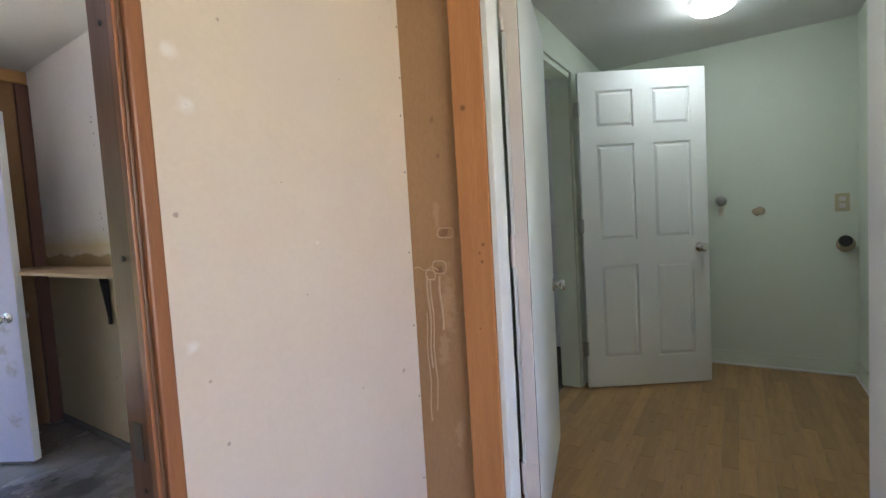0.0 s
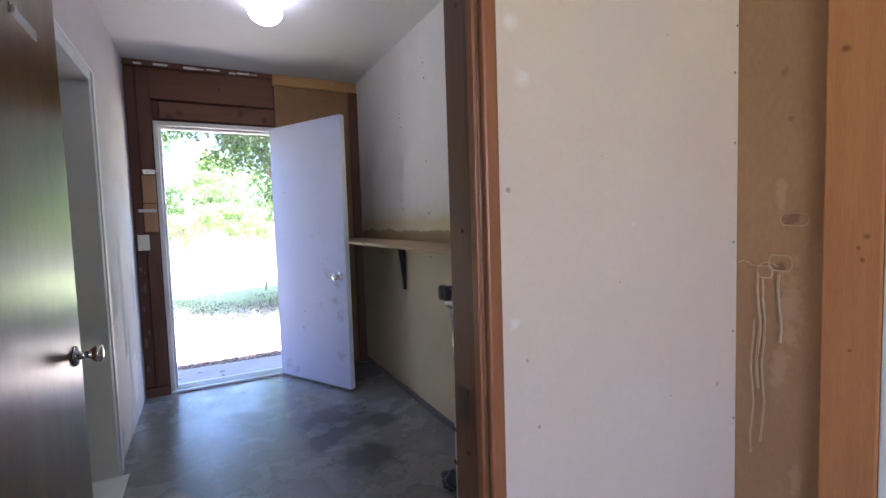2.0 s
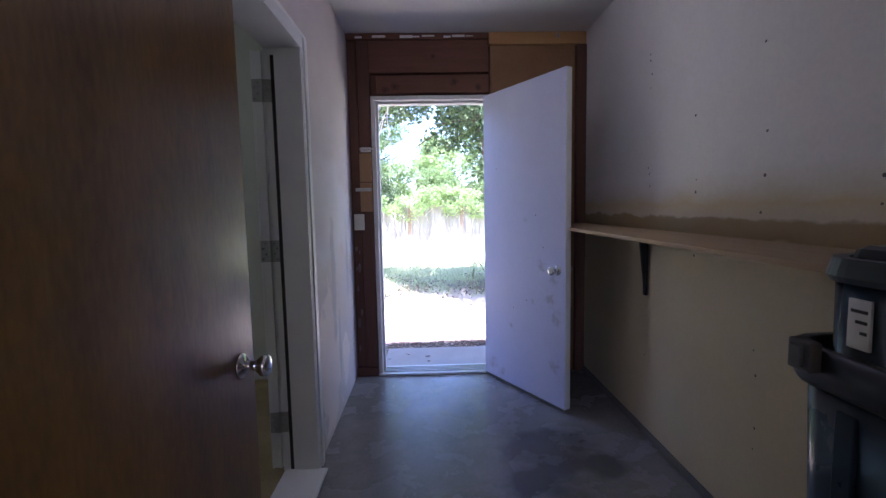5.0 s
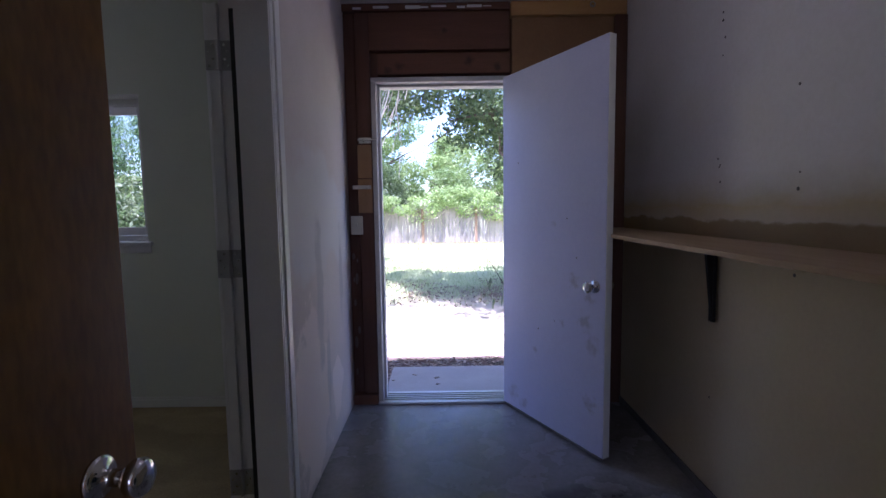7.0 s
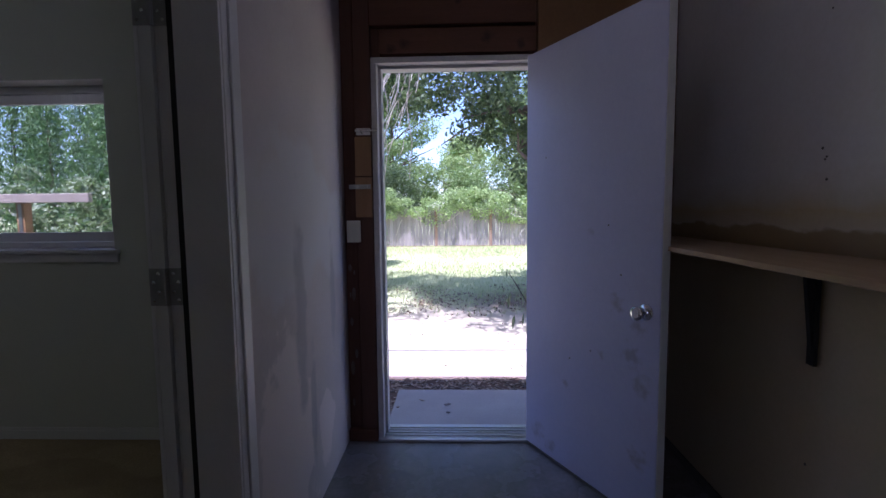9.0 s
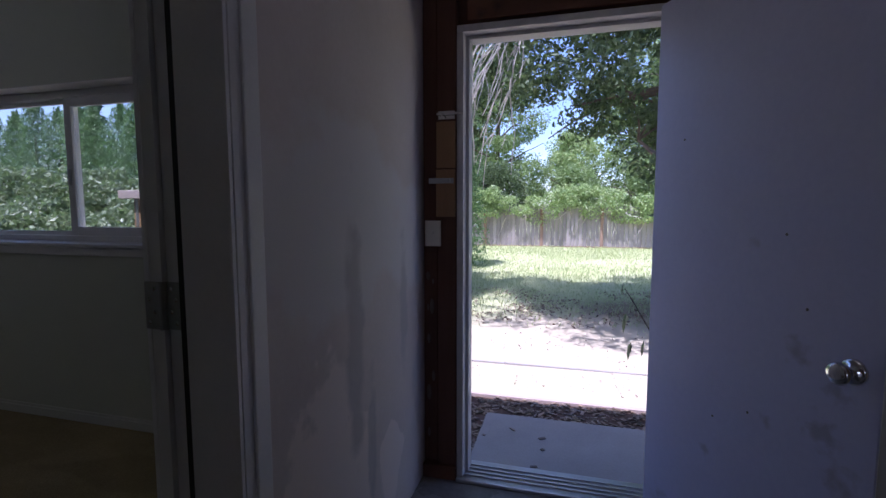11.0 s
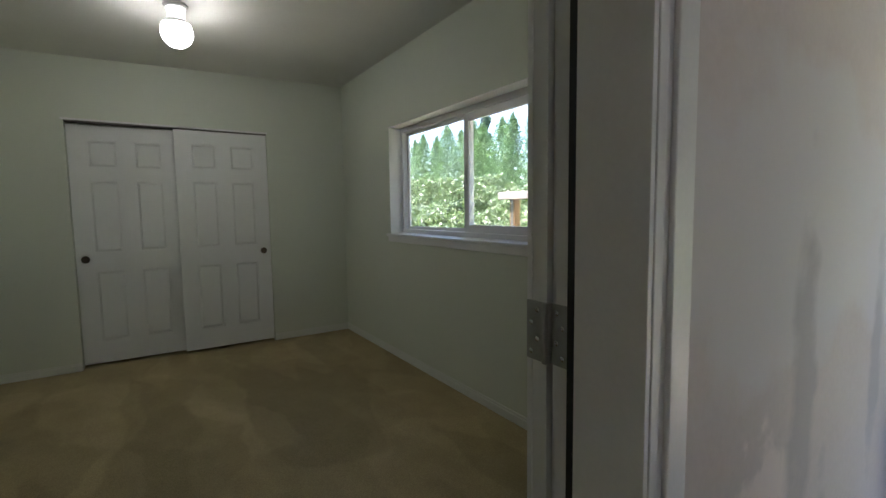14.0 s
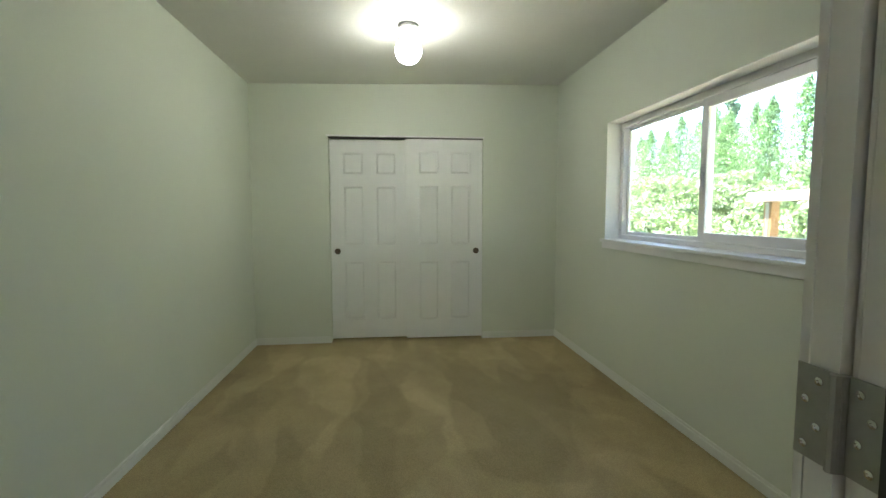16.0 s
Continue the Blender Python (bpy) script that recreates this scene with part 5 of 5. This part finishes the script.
tagged(new("bark_chips", me), "loose bark chips on the mulch bed", "bark chips", kind="stuff")
g = thing("edging_board", Matrix.Translation((0, 5.545, GZ)), "pinkish weathered edging board along the mulch", "edging board")
part("board", box(-6, -0.022, -0.06, 6, 0.022, 0.035, bevel=0.004), M_KERB, g)
g = thing("edging_strip", Matrix.Translation((0, 6.35, GZ)), "flush pale edging strip in the dirt", "edging board")
part("board", box(-6, -0.015, -0.06, 6, 0.015, 0.014, bevel=0.004), M_SLAB, g)

# grass blades of the lawn
rs = np.random.RandomState(8)
n = 60000
gx, gy = rs.uniform(-5, 5.5, n), 7.6 + 12.2 * rs.uniform(0, 1, n) ** 0.8
keep = rs.uniform(0, 1, n) < np.clip((gy - 7.4) / 2.5, 0.08, 1)
gx, gy = gx[keep], gy[keep]
n = len(gx)
ga, gh = rs.uniform(0, 6.3, n), rs.uniform(0.02, 0.055, n)
lx, ly = rs.normal(0, 0.02, n), rs.normal(0, 0.02, n)
w = 0.006
gz = np.full(n, GZ - 0.005)
v = np.stack([np.stack([gx - w * np.cos(ga), gy - w * np.sin(ga), gz], 1), np.stack([gx + w * np.cos(ga), gy + w * np.sin(ga), gz], 1), np.stack([gx + lx, gy + ly, gz + gh + 0.03], 1)], 1).reshape(-1, 3)
me = bpy.data.meshes.new("lawn_grass")
me.from_pydata(v.tolist(), [], np.arange(3 * n).reshape(n, 3).tolist())
me.materials.append(leaf_mat("lawn_blades", (0.30, 0.38, 0.16), (0.58, 0.58, 0.34), (0.40, 0.50, 0.18)))
tagged(new("lawn_grass", me), "short half-dry lawn grass", "grass", kind="stuff")
# fallen leaves and litter in the shade
cl = [(rng.uniform(-1.5, 4.5), rng.uniform(7.8, 10.2), GZ + 0.015, 0.5, 0.4, 0.012) for k in range(60)]
me = leaf_cloud("leaf_litter", cl, 45, 0.03, 4, flat=4.0)
me.materials.append(leaf_mat("dry_leaf", (0.10, 0.065, 0.04), (0.35, 0.26, 0.17), (0.2, 0.15, 0.1), 0.1))
tagged(new("leaf_litter", me), "dry fallen leaves on the lawn", "leaf litter", kind="stuff")
cl = [(rng.uniform(-1.5, 3.0), rng.uniform(5.7, 8.0), GZ + 0.02, 0.6, 0.4, 0.010) for k in range(40)]
me = leaf_cloud("dirt_litter", cl, 18, 0.015, 5, flat=4.0)
me.materials.append(leaf_mat("bleached_leaf", (0.24, 0.18, 0.13), (0.50, 0.42, 0.35), (0.2, 0.15, 0.1), 0.1))
tagged(new("dirt_litter", me), "bleached leaf scraps on the bare dirt", "leaf litter", kind="stuff")

# fence along the end of the garden
FYY, FZ1 = 19.8, 1.35
g = thing("garden_fence", Matrix.Translation((0, FYY, GZ)), "weathered grey board fence overgrown with vines", "fence")
bmd = mesh_of(box(-0.068, -0.010, 0.05, 0.068, 0.010, FZ1 - GZ, bevel=0.0), "board", M_FENCE)
for k in range(118):
    b = new("board", bmd)
    b.parent = g
    b.location = (-9 + k * 0.145, 0.004 * math.sin(k * 1.7), 0.012 * math.sin(k * 2.9))
pmd = mesh_of(box(-0.055, -0.07, -0.1, 0.055, -0.012, FZ1 - GZ + 0.08, bevel=0.004), "post", M_POST)
for k in range(8):
    b = new("post", pmd)
    b.parent = g
    b.location = (-7.0 + k * 2.15, 0, 0)
for z in (0.25, 1.15):
    part("rail", box(-9, 0.0155, z, 8.1, 0.055, z + 0.09), M_POST, g)
part("kick_board", box(-9, -0.035, -0.02, 8.1, -0.0155, 0.05), M_POST, g)
g = thing("fence_vine", Matrix(), "bright green vine hanging over the garden fence", "vine")
rng = random.Random(31)
cl = []
for k in range(150):
    x = rng.uniform(-9, 8)
    cl.append((x, FYY - rng.uniform(0.0, 0.35), 1.36 + rng.uniform(-0.45, 0.50) + 0.18 * math.sin(x * 1.7), rng.uniform(0.25, 0.5), 0.22, rng.uniform(0.15, 0.32)))
crown("crown", leaf_cloud("vine_leaves", cl, 230, 0.045, 9), M_LEAF_VINE, g)
for k in range(26):
    p = (rng.uniform(-6, 6), FYY - 0.10, rng.uniform(0.9, 1.5))
    part("stem", limb(bmesh.new(), bough(p, (rng.uniform(-0.6, 0.6), -0.05, -1), rng.uniform(0.4, 1.0), rng, 0.35, 5), 0.014, 0.006, 5), M_TWIG, g)

# trees behind and before the fence
tree("garden_tree", (-6.0, 24, GZ), 10.5, 3.6, 3, M_LEAF_MID, 0.075, 150, 300, 0.10, "broad mid green tree behind the fence", 0.85, 0.2)
tree("garden_tree", (-3.0, 25.5, GZ), 9.0, 2.7, 4, M_LEAF_MID, 0.07, 150, 290, 0.10, "mid green tree behind the fence", 0.75, 0.18)
tree("garden_tree", (0.8, 27, GZ), 5.2, 2.4, 5, M_LEAF_VINE, 0.065, 100, 280, 0.10, "low bright green tree behind the fence", 0.65, 0.14)
tree("garden_tree", (4.3, 24.5, GZ), 9.6, 2.8, 6, M_LEAF_MID, 0.07, 150, 290, 0.10, "mid green tree behind the fence", 0.75, 0.2)
tree("garden_tree", (7.5, 25, GZ), 10.5, 3.4, 7, M_LEAF_DARK, 0.075, 130, 300, 0.10, "dark green tree behind the fence", 0.85, 0.2)
tree("garden_tree", (-10.0, 25, GZ), 11, 3.6, 17, M_LEAF_DARK, 0.075, 130, 300, 0.1, "dark green tree behind the fence", 0.85, 0.2)
tree("fence_shrub", (-2.6, 21.4, GZ), 3.1, 1.6, 41, M_LEAF_DARK, 0.055, 70, 240, 0.15, "dark shrub rising behind the fence", 0.5, 0.06)
tree("fence_shrub", (0.6, 21.6, GZ), 2.9, 1.4, 42, M_LEAF_MID, 0.055, 70, 240, 0.15, "green shrub rising behind the fence", 0.5, 0.06)
tree("fence_shrub", (3.4, 21.2, GZ), 3.3, 1.6, 43, M_LEAF_MID, 0.055, 70, 240, 0.15, "green shrub rising behind the fence", 0.5, 0.06)
tree("shade_tree", (3.9, 8.9, GZ), 4.9, 3.5, 12, M_LEAF_DARK, 0.038, 240, 300, 0.44, "dark leafy tree shading the lawn", 0.44, 0.17, lean=(-2.2, -0.2))
# extra tree with its crown above the view, added to deepen the lawn's shadow
tree("shade_tree", (4.6, 8.3, GZ), 6.3, 3.0, 61, M_LEAF_DARK, 0.05, 190, 260, 0.66, "unseen tall tree added to shade the lawn", 0.5, 0.16, lean=(-3.8, -0.7))
g = thing("leaning_limb", Matrix(), "bare forked limb reaching out of the shade tree", "branch")
rng = random.Random(52)
fork = [Vector(p) for p in ((3.5, 8.6, 0.7), (2.3, 7.8, 1.15), (1.6, 7.45, 1.52), (1.327, 7.4, 1.71), (1.03, 7.4, 1.99))]
part("limb", limb(bmesh.new(), fork, 0.07, 0.016, 9), M_LIMB, g, "sunlit grey-brown limb")
cl = []
for k in range(14):
    q = fork[1 + k % 4]
    pts = bough(q, (rng.uniform(-1, 0.6), rng.uniform(-0.5, 0.5), rng.uniform(-0.2, 1.0)), rng.uniform(0.5, 1.1), rng, 0.3, 5, sag=0.05)
    part("twig", limb(bmesh.new(), pts, 0.014, 0.004, 5), M_BARK, g)
    cl += [(*p, 0.2, 0.2, 0.14) for p in pts[2:]]
for k in range(9):
    cl.append((rng.uniform(1.5, 2.4), 7.7 + rng.uniform(-0.3, 0.3), rng.uniform(0.75, 1.7), 0.24, 0.24, 0.18))
crown("crown", leaf_cloud("limb_leaves", cl, 60, 0.038, 53), M_LEAF_DARK, g)
tree("willowy_tree", (-3.0, 9.6, GZ), 5.2, 2.5, 14, M_LEAF_DARK, 0.034, 170, 320, 0.50, "leafy tree with pale drooping twigs", 0.44, 0.16, lean=(0.9, -0.5))
g = thing("drooping_branch", Matrix(), "pale bare drooping twigs of the tree", "branch")
rng = random.Random(44)
for k in range(46):
    p = (rng.uniform(-1.7, 0.1), rng.uniform(6.6, 7.8), rng.uniform(2.9, 3.6))
    pts = bough(p, (rng.uniform(-0.9, -0.1), rng.uniform(-0.2, 0.2), -0.5), rng.uniform(0.9, 1.7), rng, 0.28, 7, sag=0.22)
    bm = limb(bmesh.new(), pts, 0.009, 0.004, 5)
    for q in pts[2:6:2]:
        limb(bm, bough(q, (rng.uniform(-1, 0.2), rng.uniform(-0.3, 0.3), -0.8), rng.uniform(0.25, 0.5), rng, 0.25, 4, sag=0.2), 0.006, 0.003, 4)
    part("twig", bm, M_TWIG, g)
bm = limb(bmesh.new(), [Vector((-3.4, 9.4, 2.6)), Vector((-2.4, 8.4, 3.4)), Vector((-1.0, 7.4, 3.6)), Vector((0.3, 7.0, 3.4))], 0.06, 0.015, 8)
part("bough", bm, M_BARK, g)

# lanky weed beside the step
g = thing("lanky_weed", Matrix.Translation((0.98, 4.62, GZ)), "lanky weed with long drooping leaves beside the step", "weed")
arch = [Vector(p) for p in ((0, 0, 0), (-0.10, -0.02, 0.42), (-0.22, -0.05, 0.78), (-0.33, -0.07, 0.97), (-0.38, -0.08, 1.05))]
part("stem", limb(bmesh.new(), arch, 0.005, 0.002, 6), M_BARK, g)
for x, z, l, a in ((-0.375, 0.88, 0.052, 15), (-0.35, 0.74, 0.048, -30), (-0.29, 0.76, 0.042, 40), (-0.20, 0.66, 0.045, 20), (-0.13, 0.42, 0.04, -25), (-0.39, 1.05, 0.03, 60)):
    bm = bmesh.new()
    side = Vector((math.cos(radians(a)), math.sin(radians(a)), 0))
    ring = [(0, 1, 0), (0.22, 0.4, 0.01), (0.16, -0.4, 0.02), (0, -1, 0), (-0.16, -0.4, 0.02), (-0.22, 0.4, 0.01)]
    mid = [bm.verts.new(Vector((x, -0.08, z)) + Vector((0, -0.012, 0.3 * l))), bm.verts.new(Vector((x, -0.08, z)) + Vector((0, -0.012, -0.4 * l)))]
    vs = [bm.verts.new(Vector((x, -0.08, z)) + side * (u * l) + Vector((0.12 * l * v, d, v * l))) for u, v, d in ring]
    for f in ((vs[0], vs[1], mid[0]), (vs[1], vs[2], mid[1], mid[0]), (vs[2], vs[3], mid[1]), (vs[3], vs[4], mid[1]), (vs[4], vs[5], mid[0], mid[1]), (vs[5], vs[0], mid[0])):
        bm.faces.new(f)
    part("leaf", bm, M_LEAF_DARK, g)

# hedge, bushes and trellis seen from the bedroom window
rng = random.Random(77)
for k in range(20):
    x, y = -18.5 + k * 0.86 + rng.uniform(-0.1, 0.1), 13.0 + rng.uniform(-0.2, 0.2)
    h = rng.uniform(4.3, 4.8)
    g = thing("hedge_cedar", Matrix.Translation((x, y, GZ)), "tall narrow green hedge cedar", "hedge tree", group="row of hedge cedars")
    part("trunk", cyl(bmesh.new(), (0, 0, 0), (0, 0, h * 0.8), 0.07, 0.02, 8), M_BARK, g)
    cl = []
    for j in range(80):
        f = (j + 0.5) / 80
        w = (0.63 + 0.08 * math.sin(k * 2.1)) * (1 - f ** 7) * (0.92 + 0.12 * math.sin(f * 11 + k)) + 0.05
        a = j * 2.4
        cl.append((w * 0.5 * math.cos(a), w * 0.5 * math.sin(a), 0.1 + f * h, w * 0.55, w * 0.55, 0.22))
    crown("crown", leaf_cloud("cedar_sprays", cl, 190, 0.032, 100 + k, flat=0.2, droop=-2.5), M_CEDAR, g)
for k, (x, y, r, h) in enumerate(((-12.5, 9.2, 1.5, 1.9), (-10.6, 8.6, 1.4, 1.8), (-8.9, 8.9, 1.4, 1.75), (-7.4, 8.3, 1.3, 1.7), (-6.0, 8.8, 1.4, 1.65), (-4.6, 8.4, 1.3, 1.6), (-3.2, 9.0, 1.3, 1.5), (-14.5, 9.8, 1.6, 2.0), (-9.6, 7.0, 1.1, 1.2), (-7.9, 6.7, 1.0, 1.15), (-6.2, 6.9, 1.0, 1.1))):
    g = thing("garden_bush", Matrix.Translation((x, y, GZ)), "pale green leafy bush outside the bedroom", "bush", group="bushes outside the bedroom")
    bm = bmesh.new()
    for j in range(7):
        limb(bm, bough((0, 0, 0), (rng.uniform(-1, 1), rng.uniform(-1, 1), 1.2), h * 0.9, rng, 0.25, 4), 0.02, 0.006, 5)
    part("stem", bm, M_BARK, g)
    cl = []
    for j in range(60):
        a, f, u = rng.uniform(0, 6.3), rng.uniform(0, 1) ** 0.5, rng.uniform(0.1, 1)
        w = r * f * math.sqrt(max(0.05, 1 - (u - 0.35) ** 2 * 1.6))
        cl.append((w * math.cos(a), w * math.sin(a), 1.25 * h * u, 0.20, 0.20, 0.12))
    crown("crown", leaf_cloud("bush_leaves", cl, 110, 0.048, 200 + k, flat=1.0), M_LEAF_BUSH, g)
for k, (x, y, h, s) in enumerate(((-15.5, 22, 9.5, 2.2), (-12.0, 26, 7.5, 2.0), (-20, 24, 8.0, 2.2), (-25, 22, 9.0, 2.4))):
    g = thing("far_conifer", Matrix.Translation((x, y, GZ)), "blue-green conifer beyond the hedge", "tree")
    part("trunk", cyl(bmesh.new(), (0, 0, 0), (0, 0, h * 0.95), 0.16, 0.02, 8), M_BARK, g)
    cl = []
    for j in range(60):
        f = j / 60
        w = s * (1 - f) + 0.1
        a = rng.uniform(0, 6.3)
        cl.append((w * 0.6 * math.cos(a), w * 0.6 * math.sin(a), 1 + f * (h - 1), w * 0.45, w * 0.45, 0.25))
    crown("crown", leaf_cloud("conifer_sprays", cl, 70, 0.12, 300 + k, flat=0.4), M_CONIFER, g)
g = thing("trellis_post", Matrix.Translation((-2.95, 5.1, GZ)), "weathered wooden T post outside the window", "trellis post")
part("post", box(-0.032, -0.032, -0.1, 0.032, 0.032, 1.56, bevel=0.005), M_BLOCK, g)
part("crossbar", box(-0.14, -0.072, 1.52, 0.56, -0.033, 1.585, bevel=0.004), M_GREYWOOD, g)
part("strap", box(-0.014, -0.035, 1.22, 0.014, -0.0325, 1.515), M_STEEL, g, "perforated metal strap")

# ---- hall floorboards, the pieces last ----
root = thing("floor_hall", Matrix(), "light oak laminate floor of the hall", "floor", kind="structure")
PW, PL = 0.066, 0.52
pm = mesh_of(box(-PL / 2 + 0.0006, -PW / 2 + 0.0005, 0, PL / 2 - 0.0006, PW / 2 - 0.0005, 0.011, bevel=0.0008), "plank", M_LAM)
rng = random.Random(9)
j, y = 0, -0.64 + PW / 2
while y < 1.02:
    off = (j * 0.197) % PL
    edges = [1.562] + [e for e in (1.562 + off + PL * i for i in range(6)) if 1.64 < e < 4.0] + [4.058]
    for a, b in zip(edges, edges[1:]):
        o = new("plank", pm)
        o.parent = root
        o.location = ((a + b) / 2, y, HF - 0.0112)
        o.scale = ((b - a) / PL, 1, 1)
    j += 1
    y += PW
setting("floor_side_room", box(1.60, 1.06, HF - 0.0118, 4.06, 3.0, HF - 0.002), M_BASE, "dark floor of the room beyond the hall", "floor")
